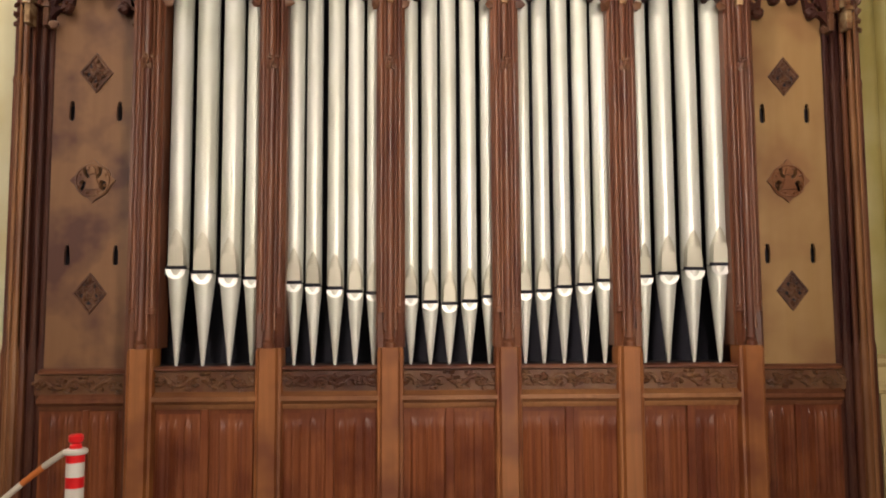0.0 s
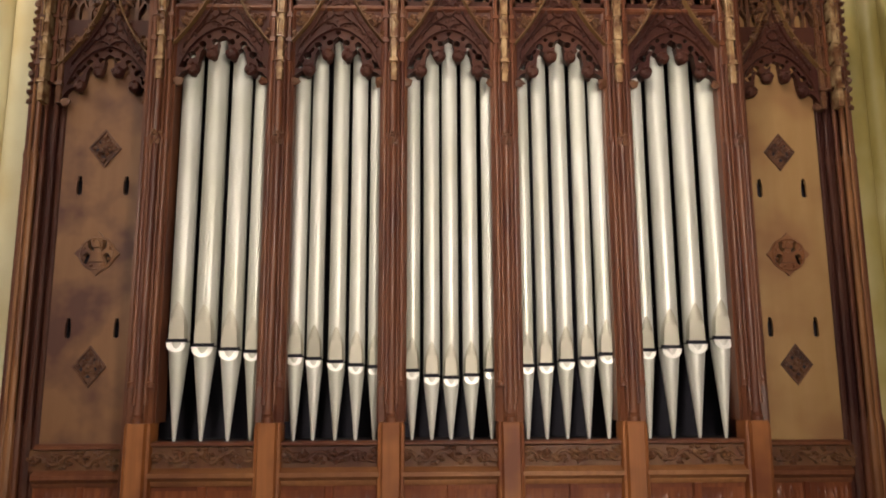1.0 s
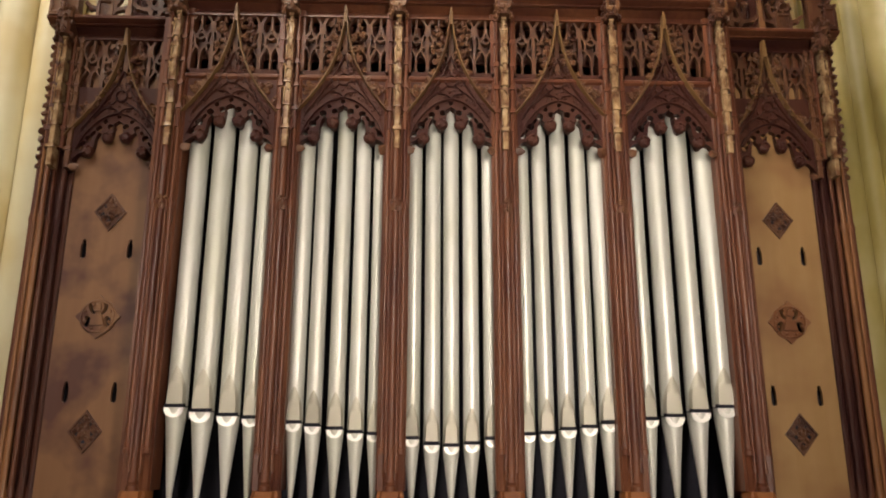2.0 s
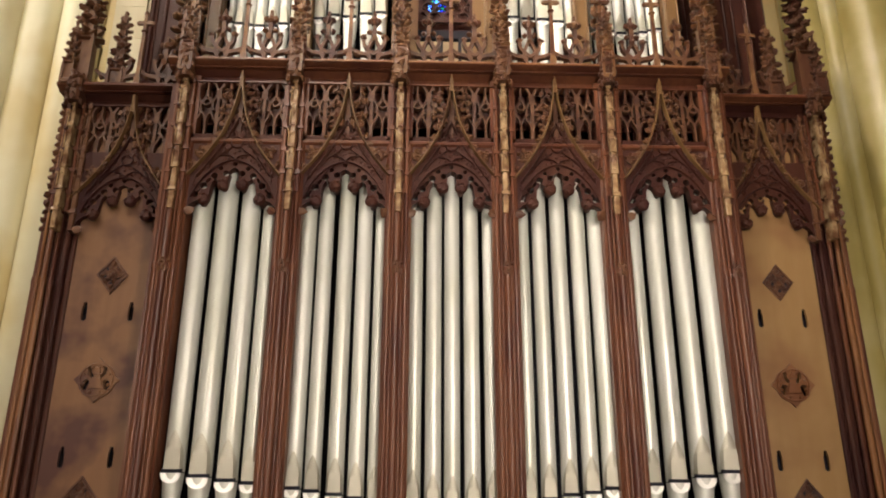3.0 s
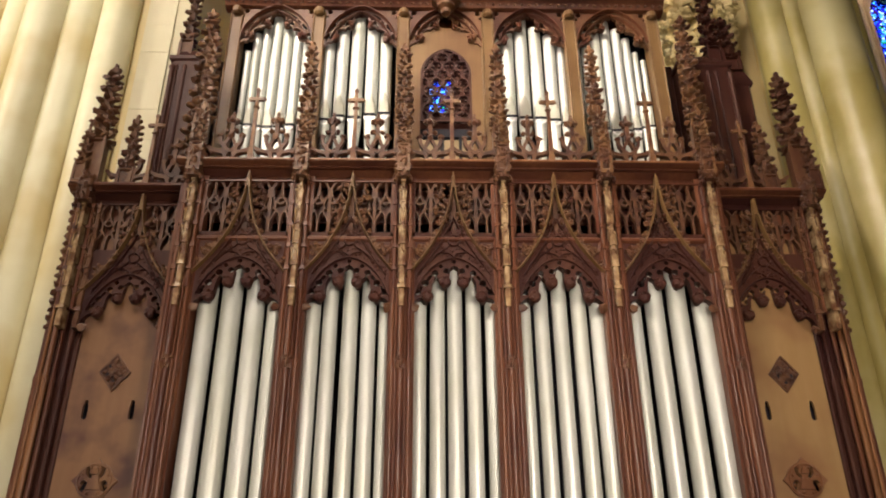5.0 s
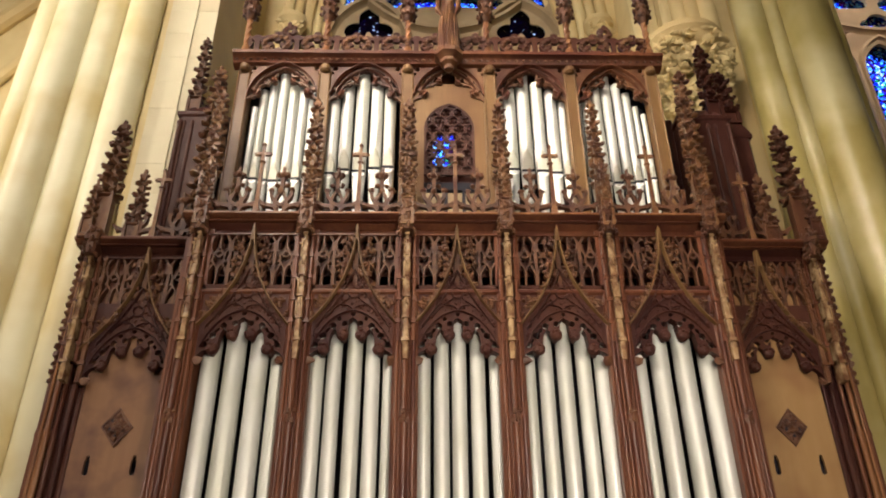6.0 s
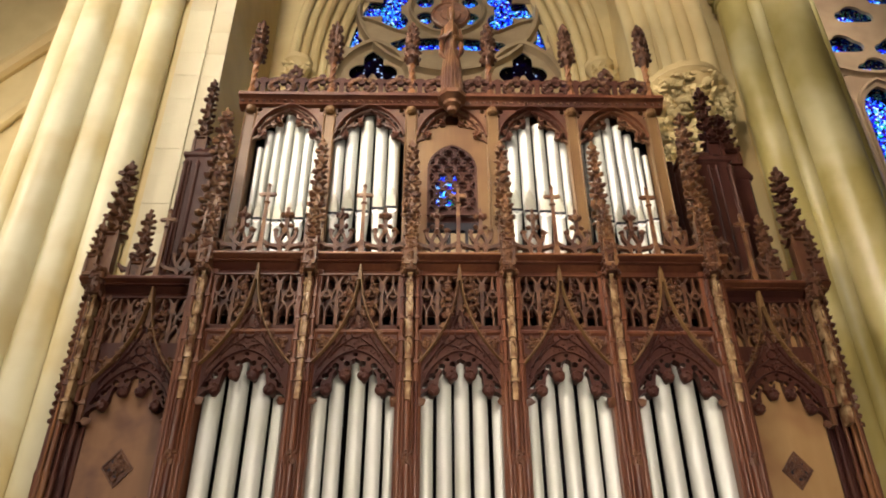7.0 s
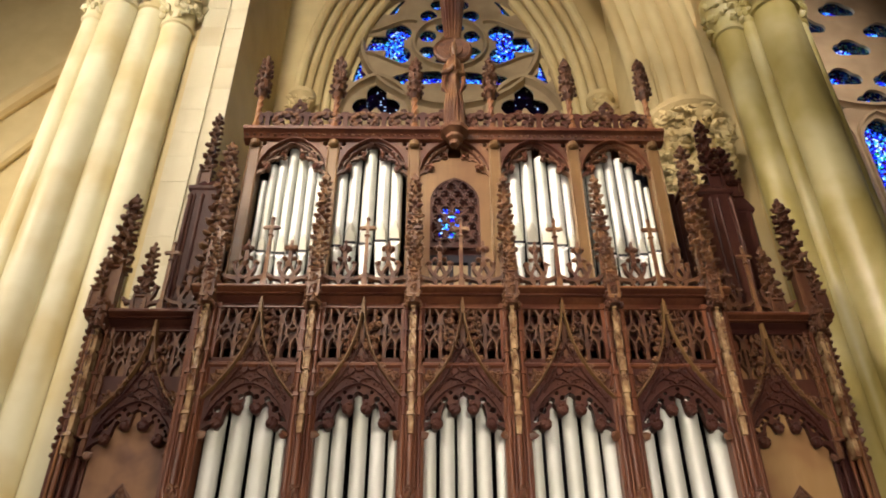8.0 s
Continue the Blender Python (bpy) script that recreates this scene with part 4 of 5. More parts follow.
# ---- organ pipes ----
def pipe_mesh(r, foot, mouth, top, lip):
    """Meshes of a flue pipe round x = y = 0: body, foot, leaf-shaped upper lip, lower lip, mouth slit."""
    body = Shape().lathe(0, 0, [(r, mouth), (r, mouth + 0.1)] + [(r, mouth + 0.1 + (top - mouth - 0.1) * k / 3) for k in (1, 2, 3)], 28)
    cone = Shape().lathe(0, 0, [(0.011, foot), (0.012, foot + 0.02), (r * 0.97, mouth - 0.06), (r, mouth - 0.01)], 28)
    leaf = []
    n = 12
    for i in range(n + 1):
        u = i / n
        leaf.append((r * 1.03 * (1 - u ** 2.2) ** 0.75 if u < 1 else 0.0, mouth + 0.012 + lip * u))
    verts, faces = [], []
    for w, z in leaf:
        out = -r * 1.02 - 0.004 * (1 - (z - mouth) / lip)
        verts += [(-w, -math.sqrt(max(r * r - min(w, r) ** 2, 0)) * 0.9, z), (-w * 0.72, out * 0.97, z), (0, out, z), (w * 0.72, out * 0.97, z), (w, -math.sqrt(max(r * r - min(w, r) ** 2, 0)) * 0.9, z)]
    for i in range(n):
        for j in range(4):
            a = i * 5 + j
            faces.append((a, a + 1, a + 6, a + 5))
    upper = Shape().add(verts, faces)
    # No cut here: a black box gives the shade within the mouth.
    slit = Shape().box(-r * 0.92, r * 0.92, -r * 1.02, -r * 0.4, mouth - 0.012, mouth + 0.014)
    verts, faces = [], []
    for i in range(9):
        a = -math.pi / 2 + math.pi * i / 8
        verts.append((r * 0.96 * math.sin(a), -r * (0.80 + 0.02 * math.cos(a)), mouth - 0.012 - r * 0.95 * max(math.cos(a), 0) ** 0.8))
    low = Shape().add([(v[0], -r * 1.03, v[2]) for v in verts] + [(v[0] * 0.98, -r * 0.86, mouth - 0.010) for v in verts], [(i, i + 1, 9 + i + 1, 9 + i) for i in range(8)])
    return [("body", body.mesh("body", TIN, 40)), ("foot", cone.mesh("foot", TIN, 40)), ("upper_lip", upper.mesh("upper_lip", LIP, 60)), ("lower_lip", low.mesh("lower_lip", BRIGHT, 60)), ("mouth_slit", slit.mesh("mouth_slit", DARK, 0))]


PIPE_LABELS = {"upper_lip": "leaf-shaped upper lip, shaded by its duller tin", "lower_lip": "lower lip with the lamps' reflection in its pale tin", "mouth_slit": "black box for the shade in the mouth slit"}


def organ_pipe(x, y, r, foot, mouth, top, lip, group, label):
    ob = thing("organ_pipe", label, "organ pipe", group, at=(x, y, 0))
    for name, me in pipe_mesh(r, foot, mouth, top, lip):
        part(name, me, None, ob, PIPE_LABELS.get(name, ""))
    return ob


LOWER = [
    [(-1.929, 1.916, 0.074), (-1.743, 1.884, 0.079), (-1.557, 1.856, 0.074), (-1.398, 1.840, 0.062)],
    [(-1.100, 1.808, 0.061), (-0.964, 1.788, 0.058), (-0.808, 1.767, 0.061), (-0.664, 1.743, 0.058), (-0.532, 1.731, 0.052)],
    [(-0.267, 1.703, 0.056), (-0.126, 1.666, 0.058), (0.011, 1.654, 0.058), (0.156, 1.670, 0.058), (0.302, 1.702, 0.056)],
    [(0.558, 1.734, 0.052), (0.693, 1.742, 0.057), (0.840, 1.770, 0.060), (0.992, 1.786, 0.060), (1.136, 1.815, 0.062)],
    [(1.429, 1.843, 0.060), (1.599, 1.864, 0.074), (1.787, 1.897, 0.076), (1.979, 1.929, 0.074)],
]
for bay in LOWER:
    for x, mouth, r in bay:
        organ_pipe(x, 0.05 + 0.09, r, 1.21, mouth, 4.42, 2.3 * r + 0.10, "lower facade pipes", "tall polished tin organ pipe with a leaf-shaped mouth")

# ---- side wings of the lower case, set back ----
SY = 0.36


def badge_holes(X, z):
    """Two curved slits above and a wedge on either side below, cut right through."""
    u = np.abs(X)
    return either(stroke(u, z, [(0.036, 0.028), (0.056, 0.052), (0.058, 0.090)], 0.013), np.minimum(stroke(u, z, [(0.088, -0.062), (0.074, -0.020)], 0.024), 0.118 - u - 0.25 * (z + 0.06)))


def side_panel(X, Z):
    """The bare board with keyhole slots and pierced ornament."""
    holes = []
    for sx in (-1, 1):
        for z in (3.13, 2.03):
            holes.append(either(stroke(X, Z, [(sx * 0.178, z - 0.055), (sx * 0.178, z + 0.03)], 0.021), disc(X, Z, sx * 0.178, z + 0.062, 0.016)))
    holes.append(badge_holes(X, Z - 2.595) - 0.002)
    return -either(*holes)


def diamond(cz, h, seed, pierced):
    """A carved square set on its corner, with a raised rim and four leaves."""
    r = random.Random(seed)
    s = Shape()
    w = h * 0.80
    s.rings([[(x * k, -d, cz + z * k) for x, z in ((-w, 0), (0, -h), (w, 0), (0, h))] for k, d in ((1.0, -0.01), (1.0, 0.012), (0.86, 0.012), (0.82, 0.002), (0.5, 0.0))])
    for k in range(4):
        a = k * math.tau / 4 + math.pi / 4
        for j in range(5):
            d = 0.08 + 0.28 * r.random()
            s.lump((w * 1.25 * d * math.cos(a + r.uniform(-0.5, 0.5)), -0.008, cz + h * 1.25 * d * math.sin(a + r.uniform(-0.5, 0.5))), (0.02, 0.014, 0.02), r, 0.35)
    for k in range(4):
        a = k * math.tau / 4
        s.lump((w * 0.6 * math.cos(a), -0.008, cz + h * 0.6 * math.sin(a)), (0.022, 0.014, 0.022), r, 0.3)
    s.lump((0, -0.012, cz), (0.024, 0.018, 0.024), r, 0.2)
    return s


# Thin near-black lozenges on the diamond, painted shade in place of holes.
def diamond_hole_shade(cz, h):
    s = Shape()
    for x, z in ((-0.035, 0.05), (0.035, 0.05), (0.0, -0.075), (-0.05, -0.02), (0.05, -0.02)):
        s.rings([[(x + 0.016 * a, -0.0135 - e, cz + z + 0.018 * b) for a, b in ((-1, 0), (0, -1), (1, 0), (0, 1))] for e in (0.0, 0.002)])
    return s


def badge(cz):
    """A lobed round ornament with a pointed top, a sunk heart and a curled band."""
    s = Shape()

    def shape(X, Z):
        z = Z - cz
        body = either(disc(X, z, 0, 0, 0.136), (0.170 - np.abs(X) - np.abs(z)) * 0.7)
        return np.minimum(body, -badge_holes(X, z))
    s.plate(shape, -0.19, 0.19, cz - 0.19, cz + 0.19, 0.007, -0.020, 0.0)
    r = random.Random(6)
    s.sweep([(0.122 * math.cos(a * math.tau / 28), -0.022, cz + 0.122 * math.sin(a * math.tau / 28)) for a in range(28)], round_section(0.007, 6), closed=True)
    s.rings([[(x * k, -y, cz - 0.015 + z * k) for x, z in ((-0.062, -0.055), (0.062, -0.055), (0.034, 0.03), (-0.034, 0.03))] for k, y in ((1.0, 0.018), (0.9, 0.034))])
    s.rings([[(x * k, -y, cz + 0.065 + z * k) for x, z in ((-0.030, -0.02), (0.030, -0.02), (0.022, 0.03), (0, 0.042), (-0.022, 0.03))] for k, y in ((1.0, 0.018), (0.8, 0.034))])
    for k in range(8):
        a = (k + 0.5) * math.tau / 8
        s.lump((0.10 * math.cos(a), -0.022, cz + 0.10 * math.sin(a)), (0.015, 0.010, 0.015), r, 0.3)
    return s


def side_wing(sx, panel_mat, panel_label):
    """One wing: base, board with ornaments, outer post, arch head, gallery, cornice and finials."""
    ob = thing("side_organ_case", "oak side wing of the organ with a tall plain board", "organ case", "organ side wings", at=(sx * 2.66, SY, 0))
    rg = random.Random(30 + sx)
    x0, x1 = -0.36, 0.30          # clear width, from inner (towards the organ's middle) to outer
    lo, hi = (x0, x1) if sx > 0 else (-x1, -x0)
    part("board", Shape().plate(side_panel, lo - 0.02, hi + 0.02, 1.16, 4.6, 0.012, 0.05, 0.075), panel_mat, ob, panel_label)
    # Near-black sheet gives the shade seen through the board's cut-outs.
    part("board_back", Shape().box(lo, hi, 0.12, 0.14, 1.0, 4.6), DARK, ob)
    for cz, seed, name in ((3.425, 1, "diamond_carving"), (1.745, 2, "diamond_carving")):
        part(name, diamond(cz, 0.155, seed + (sx > 0), True), PIERCED, ob, "diamond of carved leaves with dark patches for holes", at=(0, 0.045, 0))
        part("piercing", diamond_hole_shade(cz, 0.155), DARK, ob, at=(0, 0.045, 0))
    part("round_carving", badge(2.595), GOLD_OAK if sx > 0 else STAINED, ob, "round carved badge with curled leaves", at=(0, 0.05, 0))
    xo = sx * 0.46
    # Recess shade is coloured in with FIELD, golden edge light with GOLD_OAK.
    outer = part("outer_post", Shape().box(xo - 0.15, xo + 0.15, 0.10, 0.32, 0, 5.0), FIELD, ob, "deep moulded post with recess shade in its dark colour")
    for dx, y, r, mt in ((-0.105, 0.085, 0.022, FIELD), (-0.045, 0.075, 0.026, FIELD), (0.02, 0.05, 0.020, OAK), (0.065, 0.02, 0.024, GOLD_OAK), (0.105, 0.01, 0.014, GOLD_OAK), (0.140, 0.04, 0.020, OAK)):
        part("shaft", Shape().lathe(xo + sx * dx, y, [(r * 1.5, 0), (r * 1.5, 1.30), (r * 1.2, 1.34), (r, 1.38), (r, 3.33), (r * 1.25, 3.36), (r * 1.1, 3.39), (r * 0.85, 3.41), (r * 0.85, 5.0)], 10), mt, outer)
    part("outer_canopy", canopy_me, None, ob, at=(xo + sx * 0.02, 0, WING_TOP))
    for me in side_butt_mes:
        part("side_buttress", me, None, ob, at=(xo + sx * 0.02, 0.02, WING_TOP))
    part("outer_canopy", dark_canopy_me, None, ob, at=(xo - sx * 0.09, 0.06, WING_TOP))
    edge = Shape()
    for k in range(16):
        edge.lump((xo + sx * 0.15, 0.03, 3.8 + k * 0.075), (0.03, 0.03, 0.028), rg, 0.35)
    part("edge_leaf", edge, CARVED, ob)
    part("inner_post", Shape().box(-sx * 0.42 - 0.05, -sx * 0.42 + 0.05, -0.05, 0.3, 0, 5.0).lathe(-sx * 0.35, -0.02, [(0.022, 0), (0.022, 4.4)], 8).lathe(-sx * 0.31, 0.02, [(0.018, 0), (0.018, 4.4)], 8), OAK, ob)
    part("leaf_bud", post_bud_me, None, ob, at=(-sx * 0.345, -0.035, -0.10))
    part("frieze", frieze_me[0], None, ob, at=(0, 0.0, -0.045))
    part("lower_rail", moulded_rail(lo - 0.02, hi + 0.02, [(0.0, 0.93), (0.012, 0.95), (0.012, 0.965), (0.03, 0.975), (0.05, 0.99), (0.05, 1.02), (0.02, 1.035), (0.0, 1.05)]), OAK, ob, at=(0, 0, -0.045))
    part("upper_rail", moulded_rail(lo - 0.02, hi + 0.02, [(0.0, 1.19), (0.03, 1.20), (0.03, 1.22), (0.0, 1.235)]), OAK, ob, at=(0, 0, -0.045))
    part("panel_frame", Shape().box(lo - 0.02, hi + 0.02, 0.012, 0.05, 0, 0.90), LINEN, ob)
    part("stile", Shape().box(sx * -0.02 - 0.025, sx * -0.02 + 0.025, -0.012, 0.012, 0.16, 0.89, 0.006), LINEN, ob)
    for j, dx in enumerate((-0.19, 0.15)):
        part("linenfold_panel", linen_me[j], None, ob, at=(sx * dx, 0.008, 0))
    part("bottom_rail", Shape().box(lo - 0.02, hi + 0.02, -0.02, 0.012, 0.0, 0.165), LINEN, ob)
    part("arch_screen", screen_me, None, ob, at=(0, 0.0, 0))
    part("gallery_tracery", gallery_me, None, ob, at=(0, 0.005, WING_TOP))
    for me in rib_mes:
        part("ogee_rib", me, None, ob)
    part("arch_rib", arch_rib_me, None, ob)
    part("field_tracery", field_me, None, ob)
    part("ogee_tip", tip_me, None, ob, at=(0, 0, WING_TOP))
    part("crocket", crocket_me[0], None, ob, at=(0, 0, WING_TOP))
    for j, (dx, z) in enumerate(KNOBS):
        part("cusp_knob", knob_me[j % 3], None, ob, at=(dx, 0, z))
    part("leaf_carving", leaf_me[1], None, ob, at=(0, 0, WING_TOP))
    part("gallery_back", Shape().box(lo - 0.05, hi + 0.05, 0.07, 0.10, 4.46, 5.0), OAK, ob, at=(0, 0, WING_TOP))
    a, b = sorted((-sx * 0.40, sx * 0.64))
    part("cornice", moulded_rail(a, b, CORNICE), OAK, ob, at=(0, 0, WING_TOP))
    # Shade under the wing's cornice is given by the dark oak.
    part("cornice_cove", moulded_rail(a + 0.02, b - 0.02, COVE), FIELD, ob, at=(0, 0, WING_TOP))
    part("top", Shape().box(a, b, 0.081, 0.40, 5.08, 5.16), OAK, ob, at=(0, 0, WING_TOP))
    part("cornice_block", blk, None, ob, at=(sx * 0.48, 0, WING_TOP))
    part("cresting", crest_me, None, ob, at=(sx * -0.02, -0.03, WING_TOP))
    part("crest_knob", crest_knob_me[0], None, ob, at=(sx * -0.02, -0.03, WING_TOP))
    part("cross", cross_me, None, ob, "slender oak cross finial", at=(0.0, -0.05, WING_TOP))
    part("tall_pinnacle", leaf_column(5.15, 6.50, 0.165, random.Random(70 + sx), 6, 0.34), CARVED, ob, at=(sx * 0.50, 0.0, WING_TOP))
    part("short_pinnacle", leaf_column(5.15, 5.93, 0.12, random.Random(80 + sx), 4, 0.2), CARVED, ob, at=(sx * 0.20, 0.0, WING_TOP))
    part("corner_pinnacle", leaf_column(5.15, 5.76, 0.09, random.Random(90 + sx), 4, 0.3), CARVED, ob, at=(sx * 0.57, -0.08, WING_TOP))
    return ob


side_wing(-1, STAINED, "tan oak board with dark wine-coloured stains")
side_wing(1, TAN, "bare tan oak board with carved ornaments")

# ---- the upper case ----
UY, UX = 0.5, -0.03
U_SQUEEZE, U_DROP = 0.974, 0.083
upper = thing("upper_organ_case", "carved oak upper organ case with cresting and pinnacles", "organ case", at=(UX, UY, U_DROP))
upper.scale.z = U_SQUEEZE
UPOSTS = (-2.11, -1.28, -0.425, 0.425, 1.26, 2.11)
UBAYS = [(a + b) / 2 for a, b in zip(UPOSTS, UPOSTS[1:])]


def upper_post(w):
    s = Shape().box(-w, w, 0.0, 0.14, 5.16, 7.38, 0.012)
    s.lathe(-w * 0.8, -0.004, [(0.010, 5.2), (0.010, 7.30)], 8).lathe(w * 0.8, -0.004, [(0.010, 5.2), (0.010, 7.30)], 8)
    s.lathe(0, -0.012, [(w * 0.5, 7.31), (w * 0.8, 7.33), (w * 0.8, 7.385), (w * 0.5, 7.40)], 10)
    return s


def upper_screen(X, Z):
    """Pierced arch head: branching ribs with cusped loops and open spandrels."""
    u = np.abs(X)
    arch = bezier((0.37, 6.90), (0.34, 7.16), (0.16, 7.31), (0.0, 7.36), 10)
    inner = bezier((0.30, 6.95), (0.27, 7.12), (0.14, 7.23), (0.0, 7.30), 8)
    fork = bezier((0.345, 7.02), (0.24, 7.06), (0.18, 7.12), (0.10, 7.13), 6)
    fan = bezier((0.37, 7.20), (0.27, 7.20), (0.20, 7.30), (0.15, 7.38), 6)
    solid = either(stroke(u, Z, arch, 0.014), stroke(u, Z, inner, 0.010), stroke(u, Z, fork, 0.010), stroke(u, Z, fan, 0.009), stroke(u, Z, [(0.30, 6.95), (0.365, 6.88)], 0.012),
                   ring(u, Z, 0.205, 7.165, 0.038, 0.011), ring(u, Z, 0.105, 7.225, 0.030, 0.010), ring(u, Z, 0.27, 7.03, 0.030, 0.010),
                   disc(u, Z, 0.095, 7.13, 0.032), disc(u, Z, 0.255, 6.965, 0.036), disc(u, Z, 0.165, 7.10, 0.018), disc(u, Z, 0.30, 6.93, 0.020), disc(u, Z, 0.0, 7.29, 0.022))
    over = np.interp(u, [p[0] for p in reversed(arch)], [p[1] for p in reversed(arch)])
    spandrel = np.minimum((Z - over) * 0.7, -either(disc(u, Z, 0.325, 7.31, 0.028), disc(u, Z, 0.350, 7.245, 0.016)))
    return either(solid, spandrel)


def upper_ribs(seed):
    s = Shape()
    r = random.Random(seed)
    for sg in (-1, 1):
        s.sweep(bezier((sg * 0.355, -0.005, 6.95), (sg * 0.33, -0.01, 7.18), (sg * 0.15, -0.015, 7.33), (0, -0.015, 7.37), 14), rib_section(0.009, 0.020))
        s.sweep(bezier((sg * 0.30, -0.002, 6.95), (sg * 0.27, -0.006, 7.12), (sg * 0.14, -0.008, 7.23), (0, -0.008, 7.30), 12), rib_section(0.007, 0.018))
        for x, z, q in ((0.10, 7.135, 0.034), (0.255, 6.965, 0.042)):
            for _ in range(6):
                a = r.uniform(0, math.tau)
                s.lump((sg * x + q * 0.55 * math.cos(a), -0.012, z + q * 0.55 * math.sin(a)), q * 0.55, r, 0.3)
    return s


upost_me = upper_post(0.066).mesh("post", POST_OAK)
uscreen_me = Shape().plate(upper_screen, -0.40, 0.40, 6.86, 7.40, 0.006, 0.01, 0.05).mesh("arch_screen", CARVED)
urib_me = [upper_ribs(k).mesh("arch_rib", OAK) for k in range(2)]
for x in UPOSTS:
    part("post", upost_me, None, upper, "golden oak post", at=(x, 0, 0))
for k, x in enumerate(UBAYS):
    part("arch_screen", uscreen_me, None, upper, at=(x, 0, 0.065))
    part("arch_rib", urib_me[k % 2], None, upper, at=(x, 0, 0.065))
part("cornice", moulded_rail(-2.24, 2.24, [(0.0, 7.405), (0.03, 7.42), (0.04, 7.445), (0.08, 7.475), (0.11, 7.49), (0.11, 7.53), (0.07, 7.55)]), OAK, upper, "moulded oak cornice")
bead = Shape()
rb = random.Random(8)
for k in range(60):
    bead.lump((-2.2 + 4.4 * k / 59, -0.05, 7.452), (0.022, 0.014, 0.014), rb, 0.3)
part("cornice_leaf", bead, CARVED, upper)
part("roof", Shape().box(-2.2, 2.2, 0.081, 0.4, 7.44, 7.54), OAK, upper)
for sx in (-1, 1):
    part("side", Shape().box(sx * 2.14 - 0.03, sx * 2.14 + 0.03, 0.141, 0.45, 5.16, 7.44), OAK, upper)
# Added boards: near-black for shade between the pipes, hiding the window.
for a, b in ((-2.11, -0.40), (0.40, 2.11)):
    part("inner_back", Shape().box(a, b, 0.30, 0.33, 5.17, 7.44), DARK, upper, "added board behind the pipes, near-black for shade")
part("bottom_board", Shape().box(-2.1, 2.1, -0.02, 0.02, 5.166, 5.24), OAK, upper)


def top_crest(X, Z):
    """Low pierced parapet: scrolled rings between small leaves."""
    u = (np.mod(X + 10.0, 0.42) - 0.21) / 1.5
    z = (Z - 7.55) / 1.12
    return either(0.020 - np.abs(z - 0.014), ring(u, z, 0, 0.125, 0.088, 0.022), disc(np.abs(u), z, 0.042, 0.115, 0.024), disc(u, z, 0, 0.175, 0.024),
                  stroke(np.abs(u), z, [(0.14, 0.0), (0.14, 0.17)], 0.018), disc(np.abs(u), z, 0.14, 0.20, 0.036), stroke(np.abs(u), z, [(0.14, 0.17), (0.07, 0.215), (0.0, 0.235)], 0.015), disc(u, z, 0, 0.255, 0.026))


part("parapet", Shape().plate(top_crest, -2.15, 2.15, 7.545, 7.96, 0.008, -0.04, 0.0), FIELD, upper, "low pierced oak parapet")
scroll = Shape()
rp = random.Random(31)
for q in range(12):
    a = q * math.tau / 12 + 0.2
    scroll.lump((0.125 * math.cos(a), -0.045, 7.69 + 0.095 * math.sin(a)), (rp.uniform(0.028, 0.036), 0.018, rp.uniform(0.026, 0.034)), rp, 0.25)
scroll_me = scroll.mesh("parapet_leaf", CARVED)
for k in range(10):
    part("parapet_leaf", scroll_me, None, upper, at=(-1.81 + 0.42 * k, 0, 0))
buds = Shape()
for k, x in enumerate(UBAYS):
    if k not in (0, 4):
        continue
    buds.lathe(x, -0.02, [(0.03, 7.62), (0.02, 7.78), (0.035, 7.82), (0.02, 7.86)], 8)
    for q in range(9):
        a = q * math.tau / 9
        buds.lump((x + 0.055 * math.cos(a), -0.02, 7.89 + 0.055 * math.sin(a)), (0.04, 0.03, 0.035), rb, 0.35)
    buds.lump((x, -0.02, 7.98), (0.03, 0.03, 0.05), rb, 0.2)
part("bud", buds, CARVED, upper)


def top_pinnacle(seed):
    """A twisted stem and a head of three tiers of leaves that narrows to a knob."""
    s, head = Shape(), Shape()
    r = random.Random(seed)
    s.lathe(0, 0, [(0.05, 7.55), (0.05, 7.62), (0.034, 7.66), (0.03, 7.67)], 8)
    s.rings([[((0.036 if a % 2 else 0.026) * math.cos(a * math.tau / 8 + 0.35 * k), (0.036 if a % 2 else 0.026) * math.sin(a * math.tau / 8 + 0.35 * k), 7.66 + 0.47 * k / 20) for a in range(8)] for k in range(21)])
    head.lathe(0, 0, [(0.03, 8.05), (0.06, 8.09), (0.075, 8.20), (0.065, 8.29), (0.050, 8.32), (0.068, 8.40), (0.060, 8.47), (0.042, 8.50), (0.055, 8.57), (0.045, 8.63), (0.02, 8.67), (0.026, 8.71), (0.012, 8.74)], 10)
    for z, q, n in ((8.13, 0.080, 8), (8.25, 0.082, 8), (8.38, 0.072, 7), (8.46, 0.066, 7), (8.56, 0.058, 6), (8.63, 0.046, 5)):
        for k in range(n):
            a = (k + r.uniform(-0.2, 0.2)) * math.tau / n
            head.lump((q * math.cos(a), q * math.sin(a), z + r.uniform(-0.012, 0.012)), (0.024, 0.024, 0.034), r, 0.3)
    return s, head


for k, x in enumerate((-2.13, -1.29, -0.43, 0.41, 1.28, 2.13)):
    stem, head = top_pinnacle(k + 3)
    ob = part("finial_stem", stem, GOLD_OAK, upper, "pale gilded oak stem", at=(x, -0.02, 0))
    part("finial_head", head, PIERCED, ob, "leafy pinnacle head")


# middle bay: a board with a pierced pointed opening
def middle_board(X, Z):
    return -np.minimum(pointed(X, Z, 0.0, 0.25, 6.60, 0.35), Z - 5.35)


